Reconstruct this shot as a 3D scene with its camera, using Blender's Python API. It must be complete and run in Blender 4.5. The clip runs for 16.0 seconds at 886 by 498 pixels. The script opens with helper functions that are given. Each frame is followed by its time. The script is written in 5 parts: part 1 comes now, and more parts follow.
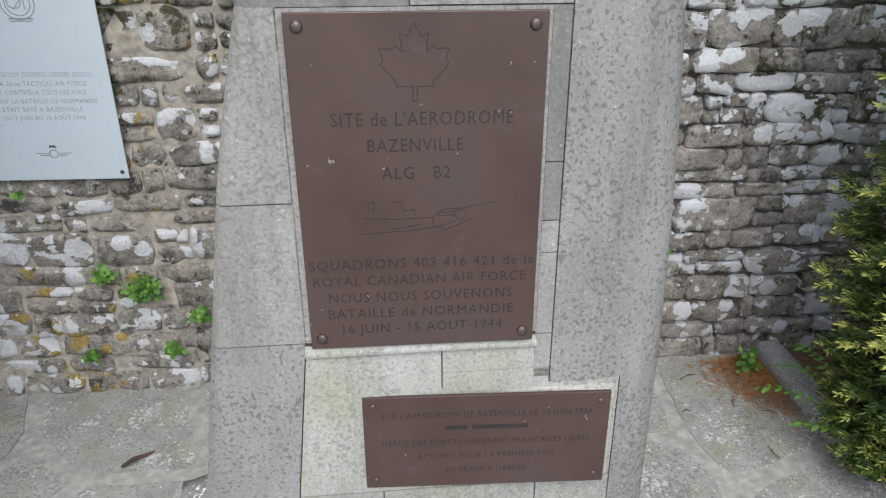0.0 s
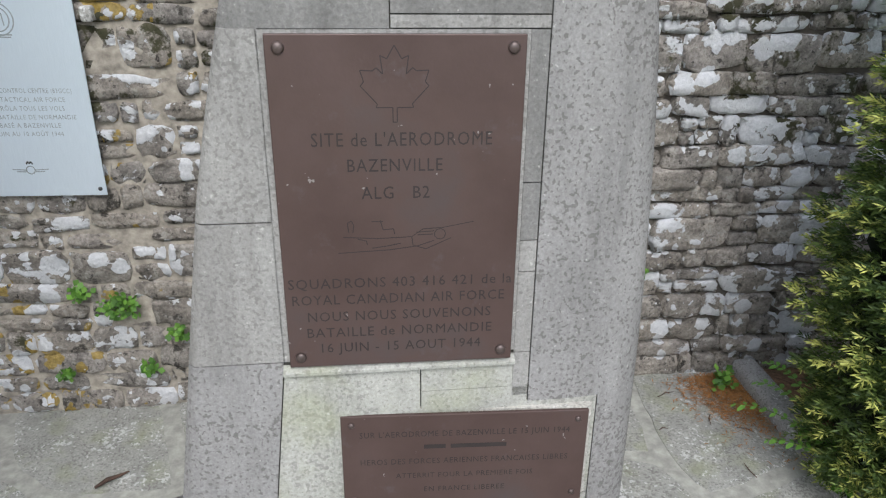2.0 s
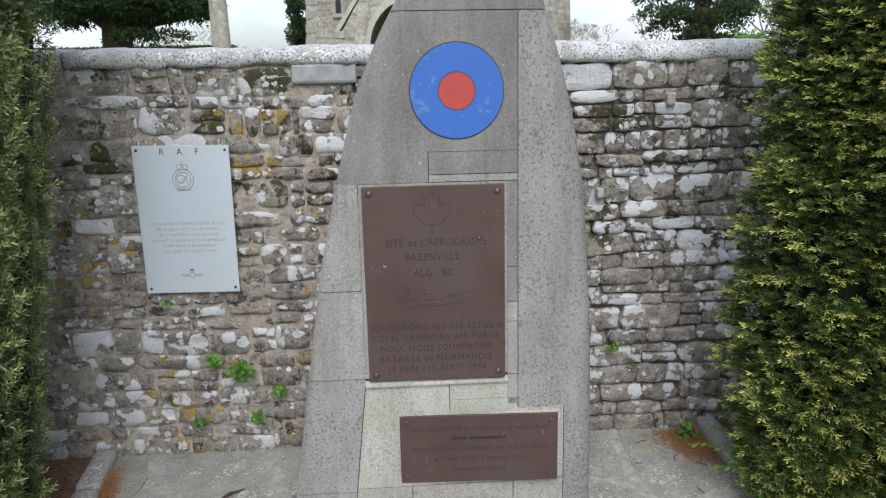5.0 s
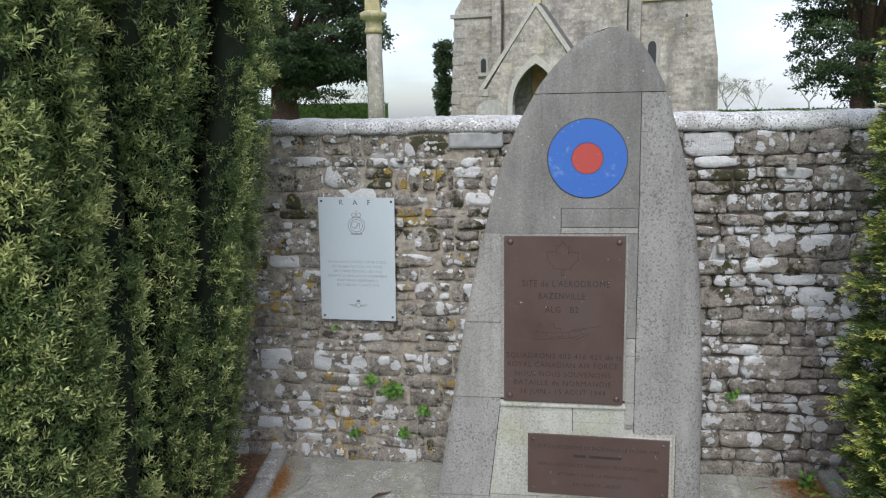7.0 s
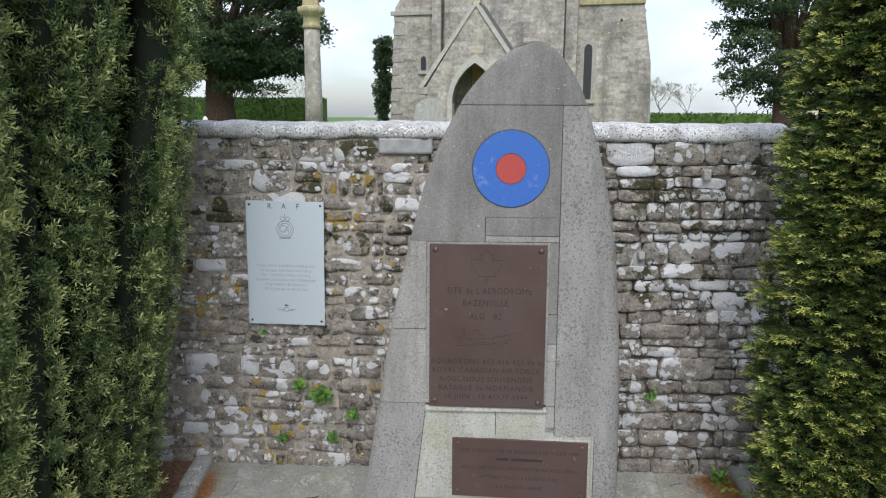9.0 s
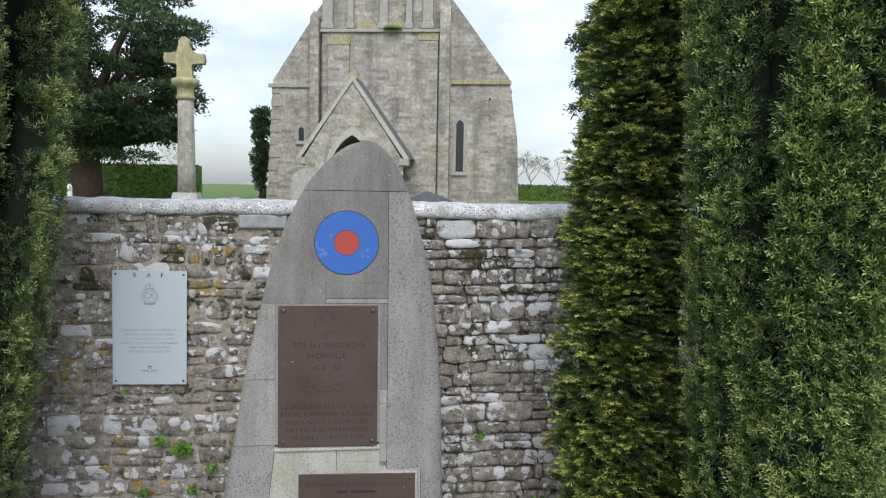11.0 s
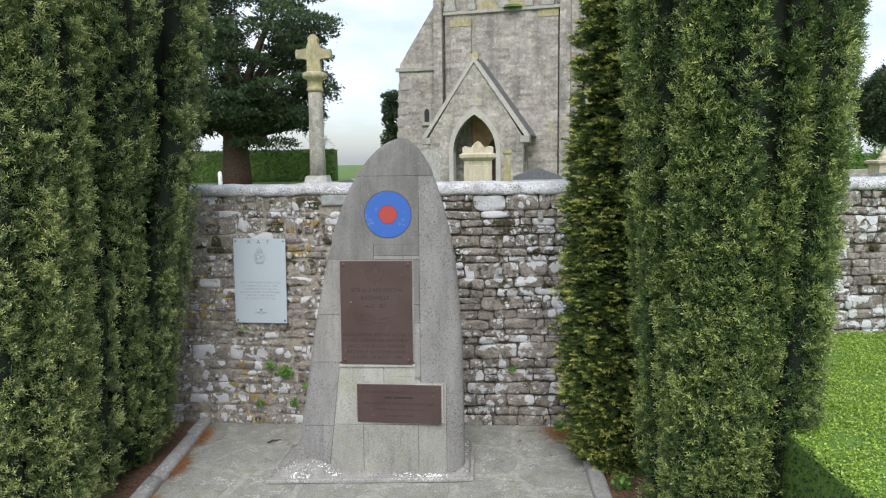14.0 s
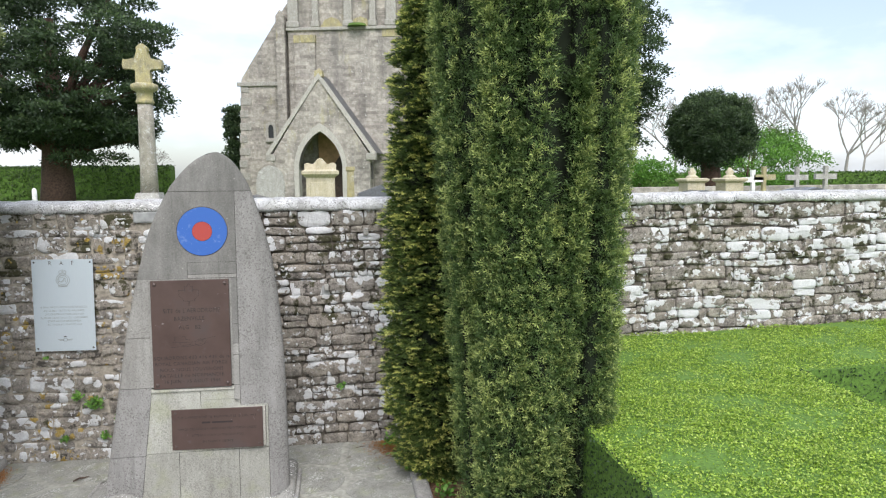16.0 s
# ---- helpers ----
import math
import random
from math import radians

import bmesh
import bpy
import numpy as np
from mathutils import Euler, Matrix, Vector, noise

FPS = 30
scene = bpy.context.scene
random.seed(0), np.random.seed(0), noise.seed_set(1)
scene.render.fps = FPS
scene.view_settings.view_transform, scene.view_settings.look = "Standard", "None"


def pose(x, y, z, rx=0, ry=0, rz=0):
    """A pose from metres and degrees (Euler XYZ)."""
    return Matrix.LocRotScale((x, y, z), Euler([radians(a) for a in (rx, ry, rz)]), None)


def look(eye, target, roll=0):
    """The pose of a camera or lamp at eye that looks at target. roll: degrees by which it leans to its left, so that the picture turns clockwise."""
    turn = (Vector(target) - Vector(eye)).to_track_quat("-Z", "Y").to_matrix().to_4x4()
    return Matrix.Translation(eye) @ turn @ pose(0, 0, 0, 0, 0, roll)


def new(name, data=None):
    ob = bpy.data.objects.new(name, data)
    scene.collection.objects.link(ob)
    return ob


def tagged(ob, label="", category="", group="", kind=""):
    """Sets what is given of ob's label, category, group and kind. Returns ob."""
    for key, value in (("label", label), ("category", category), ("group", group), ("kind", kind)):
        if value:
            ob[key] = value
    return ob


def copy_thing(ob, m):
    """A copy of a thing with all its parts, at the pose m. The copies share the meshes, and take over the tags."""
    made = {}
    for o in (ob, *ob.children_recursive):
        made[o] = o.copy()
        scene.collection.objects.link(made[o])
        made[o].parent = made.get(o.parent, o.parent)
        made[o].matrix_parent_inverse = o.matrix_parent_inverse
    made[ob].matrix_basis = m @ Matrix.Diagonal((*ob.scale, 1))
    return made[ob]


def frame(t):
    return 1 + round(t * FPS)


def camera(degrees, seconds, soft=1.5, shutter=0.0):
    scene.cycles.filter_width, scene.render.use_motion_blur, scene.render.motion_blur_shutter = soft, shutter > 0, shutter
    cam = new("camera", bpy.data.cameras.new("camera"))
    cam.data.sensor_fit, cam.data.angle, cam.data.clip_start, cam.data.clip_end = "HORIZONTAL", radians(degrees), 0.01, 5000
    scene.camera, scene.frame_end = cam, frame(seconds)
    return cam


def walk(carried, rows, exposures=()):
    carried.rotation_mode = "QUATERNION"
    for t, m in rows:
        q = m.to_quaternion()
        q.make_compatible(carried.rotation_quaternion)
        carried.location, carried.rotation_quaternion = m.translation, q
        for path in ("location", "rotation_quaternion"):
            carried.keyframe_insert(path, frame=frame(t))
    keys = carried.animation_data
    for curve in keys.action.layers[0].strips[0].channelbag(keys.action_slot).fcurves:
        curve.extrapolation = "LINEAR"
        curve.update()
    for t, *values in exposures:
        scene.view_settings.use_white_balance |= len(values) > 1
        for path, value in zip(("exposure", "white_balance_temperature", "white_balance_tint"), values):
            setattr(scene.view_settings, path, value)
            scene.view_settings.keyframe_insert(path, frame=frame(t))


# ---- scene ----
cam = camera(64.8, 16.0, soft=1.2)
PATH = [
    (0, (0.091, -1.932, 1.464), (0.268, -0.16, 0.554), 0.1),
    (0.5, (0.089, -1.932, 1.465), (0.287, -0.156, 0.567), 0.8),
    (1, (0.088, -1.936, 1.467), (0.287, -0.155, 0.578), 1.2),
    (1.5, (0.091, -1.939, 1.468), (0.292, -0.153, 0.592), 1.2),
    (2, (0.093, -1.939, 1.472), (0.327, -0.152, 0.606), 1.1),
    (2.5, (0.099, -1.971, 1.488), (0.321, -0.179, 0.627), 1.0),
    (3, (0.139, -2.127, 1.557), (0.34, -0.28, 0.818), -0.1),
    (3.2, (0.167, -2.228, 1.579), (0.373, -0.356, 0.905), -0.5),
    (5.3, (0.044, -2.931, 1.677), (0.132, -0.991, 1.201), -1.2),
    (5.5, (0.074, -3.023, 1.702), (0.109, -1.071, 1.266), -1.5),
    (6, (0.106, -3.201, 1.692), (-0.008, -1.236, 1.341), -2.1),
    (6.5, (0.064, -3.228, 1.686), (-0.135, -1.269, 1.338), -1.6),
    (7, (0.045, -3.234, 1.703), (-0.203, -1.282, 1.341), -1.0),
    (7.5, (0.05, -3.224, 1.705), (-0.194, -1.273, 1.344), -0.7),
    (8, (0.055, -3.217, 1.701), (-0.145, -1.266, 1.312), -0.4),
    (8.5, (0.054, -3.219, 1.703), (-0.114, -1.269, 1.289), -0.1),
    (9, (0.096, -3.249, 1.745), (0.02, -1.285, 1.373), 0.3),
    (9.5, (0.144, -3.338, 1.782), (0.215, -1.356, 1.528), 0.8),
    (10, (0.139, -3.474, 1.821), (0.363, -1.492, 1.67), 1.1),
    (10.2, (0.116, -3.542, 1.81), (0.385, -1.563, 1.697), 1.1),
    (12.3, (0.561, -4.238, 1.815), (0.636, -2.264, 1.503), -2.0),
    (12.5, (0.544, -4.354, 1.824), (0.5, -2.374, 1.545), -1.8),
    (13, (0.579, -4.609, 1.813), (0.336, -2.638, 1.58), -1.1),
    (13.5, (0.663, -4.731, 1.838), (0.421, -2.765, 1.564), -1.2),
    (14, (0.81, -4.76, 1.857), (0.683, -2.779, 1.612), -0.8),
    (14.5, (0.904, -4.768, 1.834), (0.881, -2.784, 1.587), 0.1),
    (15, (0.958, -4.811, 1.85), (1.094, -2.833, 1.591), 0.9),
    (15.5, (0.966, -4.801, 1.851), (1.22, -2.829, 1.639), 0.0),
    (16, (0.988, -4.791, 1.844), (1.282, -2.823, 1.643), -0.6),
]
EXPOSURES = ((0.0, 0.27, 6200, 10), (3.0, 0.27, 6200, 10), (5.5, 0.08, 6250, 10), (8.5, 0.02, 6250, 10), (9.5, 0.05, 6250, 10), (12.5, -0.1, 6250, 10),
             (14.0, 0.07, 6350, 10), (15.5, 0.25, 6450, 10), (16.0, 0.25, 6450, 10))
walk(cam, [(t, look(eye, target, roll)) for t, eye, target, roll in PATH], EXPOSURES)

# ---- light: bright overcast sky with thin cloud, weak wide sun ----
world = bpy.data.worlds.new("sky")
scene.world = world
world.use_nodes = True
wn, wl = world.node_tree.nodes, world.node_tree.links
sky = wn.new("ShaderNodeTexSky")
sky.sky_type, sky.sun_disc = "NISHITA", False
sky.sun_elevation, sky.sun_rotation = radians(50), radians(180)
sky.dust_density = 2.0
coord = wn.new("ShaderNodeTexCoord")
stretch = wn.new("ShaderNodeMapping")
stretch.inputs["Scale"].default_value = (1.0, 1.0, 2.6)
cloud = wn.new("ShaderNodeTexNoise")
cloud.inputs["Scale"].default_value, cloud.inputs["Detail"].default_value, cloud.inputs["Roughness"].default_value = 2.3, 6, 0.55
ramp = wn.new("ShaderNodeValToRGB")
ramp.color_ramp.elements[0].position, ramp.color_ramp.elements[1].position = 0.40, 0.64
ramp.color_ramp.elements[0].color = (0.25, 0.25, 0.25, 1)
mixer = wn.new("ShaderNodeMix")
mixer.data_type = "RGBA"
mixer.inputs[7].default_value = (6.6, 6.9, 7.5, 1)
wl.new(coord.outputs["Generated"], stretch.inputs["Vector"])
wl.new(stretch.outputs["Vector"], cloud.inputs["Vector"])
wl.new(cloud.outputs["Fac"], ramp.inputs["Fac"])
wl.new(ramp.outputs["Color"], mixer.inputs[0])
wl.new(sky.outputs["Color"], mixer.inputs[6])
wl.new(mixer.outputs[2], wn["Background"].inputs["Color"])
wn["Background"].inputs["Strength"].default_value = 0.17
sun = new("sun", bpy.data.lights.new("sun", "SUN"))
sun.data.energy, sun.data.angle, sun.data.color = 2.6, radians(40), (1.0, 0.98, 0.95)
sun.matrix_world = look((0, 0, 0), (0.0, 0.64, -0.76))


# ---- materials ----
class Mat:
    """A small builder of node materials."""

    def __init__(self, name, rough=0.8, metal=0.0):
        self.m = bpy.data.materials.new(name)
        self.m.use_nodes = True
        self.n, self.l = self.m.node_tree.nodes, self.m.node_tree.links
        self.p = self.n["Principled BSDF"]
        self.p.inputs["Roughness"].default_value, self.p.inputs["Metallic"].default_value = rough, metal
        self.place = self.n.new("ShaderNodeTexCoord").outputs["Object"]
        self.spot = self.n.new("ShaderNodeNewGeometry").outputs["Position"]

    def noise(self, scale, detail=4, rough=0.6, where=None, stretch=None):
        t = self.n.new("ShaderNodeTexNoise")
        t.inputs["Scale"].default_value, t.inputs["Detail"].default_value, t.inputs["Roughness"].default_value = scale, detail, rough
        src = where or self.spot
        if stretch:
            g = self.n.new("ShaderNodeMapping")
            g.inputs["Scale"].default_value = stretch
            self.l.new(src, g.inputs["Vector"])
            src = g.outputs["Vector"]
        self.l.new(src, t.inputs["Vector"])
        return t.outputs["Fac"]

    def ramp(self, fac, *stops):
        r = self.n.new("ShaderNodeValToRGB")
        while len(r.color_ramp.elements) < len(stops):
            r.color_ramp.elements.new(0.5)
        for e, (pos, c) in zip(r.color_ramp.elements, stops):
            e.position = pos
            e.color = (c, c, c, 1) if isinstance(c, (int, float)) else (*c, 1)
        self.l.new(fac, r.inputs["Fac"])
        return r.outputs["Color"]

    def mix(self, fac, a, b, mode="MIX"):
        x = self.n.new("ShaderNodeMix")
        x.data_type, x.blend_type = "RGBA", mode
        for sock, v in ((x.inputs[0], fac), (x.inputs[6], a), (x.inputs[7], b)):
            if isinstance(v, tuple):
                sock.default_value = (*v, 1)
            elif isinstance(v, (int, float)):
                sock.default_value = v
            else:
                self.l.new(v, sock)
        return x.outputs[2]

    def math(self, op, a, b=0.0):
        x = self.n.new("ShaderNodeMath")
        x.operation = op
        for sock, v in ((x.inputs[0], a), (x.inputs[1], b)):
            if isinstance(v, (int, float)):
                sock.default_value = v
            else:
                self.l.new(v, sock)
        return x.outputs[0]

    def axis(self, k, where=None):
        s = self.n.new("ShaderNodeSeparateXYZ")
        self.l.new(where or self.spot, s.inputs[0])
        return s.outputs[k]

    def each(self):
        return self.n.new("ShaderNodeObjectInfo").outputs["Random"]

    def island(self):
        return self.n.new("ShaderNodeNewGeometry").outputs["Random Per Island"]

    def attr(self, name):
        a = self.n.new("ShaderNodeAttribute")
        a.attribute_name = name
        return a.outputs["Fac"]

    def colour(self, c):
        if isinstance(c, tuple):
            self.p.inputs["Base Color"].default_value = (*c, 1)
        else:
            self.l.new(c, self.p.inputs["Base Color"])
        return self

    def rough(self, c):
        self.l.new(c, self.p.inputs["Roughness"])
        return self

    def bump(self, height, strength=0.5, distance=0.01):
        b = self.n.new("ShaderNodeBump")
        b.inputs["Strength"].default_value, b.inputs["Distance"].default_value = strength, distance
        self.l.new(height, b.inputs["Height"])
        self.l.new(b.outputs["Normal"], self.p.inputs["Normal"])
        return self


def plain(name, c, rough=0.7, metal=0.0, vary=0.25, scale=25, bump=0.15):
    m = Mat(name, rough, metal)
    f = m.noise(scale, 6)
    a, b = tuple(v * (1 - vary) for v in c), tuple(min(1, v * (1 + vary)) for v in c)
    m.colour(m.ramp(f, (0.3, a), (0.7, b))).bump(f, bump, 0.004)
    return m.m


def rubble(name, per_island=False, crust=0.0):
    """Limestone rubble with hard-edged white, golden and black lichen."""
    m = Mat(name, 0.92)
    pick = m.island() if per_island else m.each()
    base = m.ramp(pick, (0.0, (0.235, 0.208, 0.18)), (0.25, (0.35, 0.312, 0.268)), (0.5, (0.285, 0.26, 0.235)), (0.75, (0.39, 0.345, 0.295)), (1.0, (0.325, 0.295, 0.27)))
    mott = m.noise(17, 7, 0.68)
    base = m.mix(0.75, base, m.ramp(mott, (0.34, 0.42), (0.5, 0.98), (0.66, 1.45)), "MULTIPLY")
    fine = m.noise(90, 6, 0.75)
    base = m.mix(0.7, base, m.ramp(fine, (0.36, 0.42), (0.5, 1.0), (0.64, 1.45)), "MULTIPLY")
    base = m.mix(m.ramp(m.noise(52, 4, 0.6), (0.63, 0.0), (0.66, 0.85)), base, (0.045, 0.04, 0.035))
    base = m.mix(m.ramp(m.noise(30, 6, 0.7), (0.56, 0.0), (0.60, 0.55)), base, (0.52, 0.49, 0.44))
    dark = m.noise(11, 7, 0.75)
    base = m.mix(m.ramp(dark, (0.58, 0.0), (0.62, 0.9)), base, (0.05, 0.045, 0.038))
    # moss in the top courses and along the foot
    lift = m.math("MULTIPLY", m.ramp(m.axis(2), (0.0, 0.5), (0.2, 0.2), (0.8, 0.25), (1.0, 0.8)), 0.16)
    base = m.mix(m.ramp(m.math("ADD", m.noise(6.0, 6, 0.7), lift), (0.665, 0.0), (0.705, 0.92)), base, (0.05, 0.05, 0.016))
    # ragged coordinates for the lichen
    jolt = m.n.new("ShaderNodeTexNoise")
    jolt.inputs["Scale"].default_value, jolt.inputs["Detail"].default_value = 38, 4
    m.l.new(m.spot, jolt.inputs["Vector"])
    shift = m.n.new("ShaderNodeVectorMath")
    shift.operation = "MULTIPLY_ADD"
    shift.inputs[1].default_value = (0.035, 0.035, 0.035)
    m.l.new(jolt.outputs["Color"], shift.inputs[0])
    m.l.new(m.spot, shift.inputs[2])

    def rosettes(scale, amount, where_noise, lo, hi):
        """Round patches of uneven size, gathered where the broad noise is high."""
        v = m.n.new("ShaderNodeTexVoronoi")
        v.inputs["Scale"].default_value = scale
        m.l.new(shift.outputs[0], v.inputs["Vector"])
        sep = m.n.new("ShaderNodeSeparateColor")
        m.l.new(v.outputs["Color"], sep.inputs[0])
        size = m.math("MULTIPLY", m.math("POWER", sep.outputs[0], 1.2), amount)
        size = m.math("MULTIPLY", size, m.ramp(m.noise(where_noise, 3), (lo, 0.0), (hi, 1.0)))
        return m.ramp(m.math("SUBTRACT", size, v.outputs["Distance"]), (0.0, 0.0), (0.03, 1.0))

    side = m.ramp(m.math("MULTIPLY", m.axis(0), -0.25), (0.0, 0.0), (0.1, 1.0))
    base = m.mix(m.math("MULTIPLY", rosettes(17, 0.82, 2.9, 0.47, 0.60), m.math("ADD", m.math("MULTIPLY", side, 0.8), 0.02)), base, m.ramp(fine, (0.35, (0.30, 0.20, 0.04)), (0.6, (0.52, 0.36, 0.07))))
    odd = m.math("FRACT", m.math("MULTIPLY", pick, 13.7))
    patch = m.noise(5.2, 5, 0.58, where=shift.outputs[0], stretch=(1, 1, 1.7))
    white = m.math("ADD", m.math("ADD", patch, m.math("MULTIPLY", odd, 0.09)), m.math("ADD", m.math("MULTIPLY", fine, 0.10), crust - 0.095))
    cover = m.ramp(white, (0.590, 0.0), (0.604, 1.0))
    cover = m.mix(1.0, cover, rosettes(14, 0.86, 2.3, 0.42, 0.58), "LIGHTEN")
    cover = m.mix(1.0, cover, rosettes(32, 0.75, 4.1, 0.45, 0.6), "LIGHTEN")
    base = m.mix(m.math("MULTIPLY", cover, 0.95), base, m.ramp(fine, (0.3, (0.64, 0.645, 0.66)), (0.6, (0.83, 0.835, 0.85))))
    m.colour(base)
    h = m.math("ADD", m.math("MULTIPLY", mott, 0.9), m.math("ADD", m.math("MULTIPLY", fine, 0.5), m.math("ADD", m.math("MULTIPLY", dark, 0.5), m.math("ADD", m.math("MULTIPLY", cover, 0.12), m.math("MULTIPLY", m.noise(240, 3), 0.12)))))
    m.bump(h, 1.0, 0.02)
    return m.m


def cast_stone(name, lo, hi, speck=0.5, green=0.0, white=0.0):
    """Fine weathered concrete or sawn limestone with dark pits and vertical stains."""
    m = Mat(name, 0.88)
    broad = m.noise(5.5, 6, 0.6, stretch=(1.6, 1.6, 0.6))
    c = m.ramp(broad, (0.32, lo), (0.68, hi))
    grain = m.noise(150, 4, 0.7)
    c = m.mix(0.55, c, m.ramp(grain, (0.3, 0.55), (0.55, 1.0), (0.72, 1.4)), "MULTIPLY")
    streak = m.noise(9, 5, 0.65, stretch=(3.2, 3.2, 0.28))
    c = m.mix(m.ramp(streak, (0.52, 0.0), (0.74, 0.40)), c, tuple(v * 0.5 for v in lo))
    pits = m.noise(120, 1, 0.5)
    lot = m.noise(6.5, 4)
    k = m.math("ADD", m.math("MULTIPLY", pits, 0.8), m.math("MULTIPLY", lot, 0.3))
    c = m.mix(m.ramp(k, (0.615, 0.0), (0.65, speck)), c, (0.10, 0.093, 0.085))
    if green:
        c = m.mix(m.ramp(m.noise(8, 5), (0.5, 0.0), (0.7, green)), c, (0.30, 0.33, 0.14))
    spot = m.noise(75, 2)
    c = m.mix(m.ramp(spot, (0.71, 0.0), (0.74, 0.4)), c, (0.60, 0.58, 0.53))
    if white:
        c = m.mix(m.ramp(m.math("ADD", m.math("MULTIPLY", m.noise(75, 4, 0.6), 0.7), m.math("MULTIPLY", m.noise(7, 3), 0.52)), (0.70, 0.0), (0.72, white)), c, (0.80, 0.80, 0.79))
    m.colour(c).bump(m.math("ADD", grain, m.math("MULTIPLY", pits, 1.2)), 0.4, 0.003)
    return m.m


def masonry(name, lo, hi):
    """Distant coursed masonry with mortar joints, lichen and damp streaks."""
    m = Mat(name, 0.9)
    swap = m.n.new("ShaderNodeCombineXYZ")
    m.l.new(m.math("ADD", m.axis(0), m.axis(1)), swap.inputs[0])
    m.l.new(m.axis(2), swap.inputs[1])
    b = m.n.new("ShaderNodeTexBrick")
    b.inputs["Scale"].default_value = 1.0
    b.inputs["Brick Width"].default_value, b.inputs["Row Height"].default_value, b.inputs["Mortar Size"].default_value = 0.42, 0.17, 0.012
    b.inputs["Color1"].default_value, b.inputs["Color2"].default_value = (*lo, 1), (*hi, 1)
    b.inputs["Mortar"].default_value = (*[(v + w) * 0.52 for v, w in zip(lo, hi)], 1)
    wave = m.n.new("ShaderNodeVectorMath")
    wave.operation = "ADD"
    shake = m.n.new("ShaderNodeCombineXYZ")
    m.l.new(m.math("MULTIPLY", m.noise(1.7, 4), 0.5), shake.inputs[0])
    m.l.new(m.math("MULTIPLY", m.noise(2.3, 4), 0.22), shake.inputs[1])
    m.l.new(swap.outputs[0], wave.inputs[0])
    m.l.new(shake.outputs[0], wave.inputs[1])
    m.l.new(wave.outputs[0], b.inputs["Vector"])
    c = m.mix(0.8, b.outputs["Color"], m.ramp(m.noise(1.1, 8, 0.7), (0.3, 0.5), (0.5, 1.0), (0.7, 1.35)), "MULTIPLY")
    c = m.mix(0.7, c, m.ramp(m.noise(7, 6, 0.7), (0.32, 0.55), (0.65, 1.35)), "MULTIPLY")
    c = m.mix(m.ramp(m.noise(0.6, 5, 0.6, stretch=(2.5, 2.5, 0.35)), (0.5, 0.0), (0.68, 0.55)), c, (0.13, 0.125, 0.12))
    c = m.mix(m.ramp(m.noise(0.7, 7, 0.7, stretch=(1.6, 1.6, 0.6)), (0.58, 0.0), (0.70, 0.55)), c, (0.36, 0.33, 0.13))
    c = m.mix(m.ramp(m.noise(9, 4, 0.6), (0.64, 0.0), (0.68, 0.8)), c, (0.62, 0.61, 0.58))
    m.colour(c).bump(m.math("ADD", b.outputs["Fac"], m.noise(9, 5)), 0.5, 0.03)
    return m.m


def foliage_mat(name, deep, mid, tip):
    m = Mat(name, 0.55)
    # on the yews this carries young-tip colour and painted shade together
    age_shade = m.attr("age_shade")
    c = m.ramp(age_shade, (0.0, deep), (0.55, mid), (1.0, tip))
    c = m.mix(0.5, c, m.ramp(m.island(), (0.0, 0.6), (1.0, 1.4)), "MULTIPLY")
    m.colour(c)
    glow = m.n.new("ShaderNodeBsdfTranslucent")
    m.l.new(c, glow.inputs["Color"])
    both = m.n.new("ShaderNodeMixShader")
    both.inputs[0].default_value = 0.3
    m.l.new(m.p.outputs[0], both.inputs[1])
    m.l.new(glow.outputs[0], both.inputs[2])
    m.l.new(both.outputs[0], m.n["Material Output"].inputs["Surface"])
    return m.m


STONE = rubble("lichened_rubble")
STONE_REST = rubble("lichened_rubble_rest", True)
STONE_WHITE = rubble("white_crusted_rubble", False, 0.13)
STONE_WHITE_REST = rubble("white_crusted_rubble_rest", True, 0.13)
MORTAR = plain("old_lime_mortar", (0.33, 0.295, 0.245), 0.95, 0, 0.5, 30, 0.8)
GAP = plain("shade_painted_wall_core", (0.13, 0.112, 0.092), 0.95, 0, 0.5, 20, 0.8)
COPE = cast_stone("lichened_coping", (0.36, 0.355, 0.35), (0.68, 0.685, 0.70), 0.8, 0.12, 1.0)
GREY = cast_stone("grey_reconstituted_stone", (0.25, 0.24, 0.225), (0.34, 0.33, 0.31), 0.35)
DARK = cast_stone("dark_weathered_stone", (0.15, 0.146, 0.138), (0.25, 0.243, 0.23), 0.25)
SPECK = cast_stone("speckled_stone", (0.225, 0.218, 0.21), (0.315, 0.305, 0.295), 0.6)
PALE = cast_stone("pale_limewashed_stone", (0.31, 0.308, 0.27), (0.43, 0.425, 0.385), 0.35, 0.25)
PALE_LOW = cast_stone("pale_grey_stone", (0.27, 0.265, 0.235), (0.36, 0.355, 0.32), 0.35, 0.2)
PLINTH = cast_stone("lichened_plinth_mortar", (0.24, 0.235, 0.22), (0.36, 0.35, 0.33), 0.5, 0.0, 1.0)
JOINT = plain("dark_joint", (0.06, 0.058, 0.05), 0.95)
PAVE = cast_stone("greenish_paving_stone", (0.25, 0.25, 0.225), (0.37, 0.365, 0.335), 0.5, 0.3, 0.35)
PAVE_JOINT = plain("paving_mortar", (0.33, 0.325, 0.29), 0.95, 0, 0.3, 30, 0.5)
KERB = cast_stone("worn_concrete_kerb", (0.28, 0.27, 0.26), (0.4, 0.39, 0.37), 0.5, 0.0, 0.5)


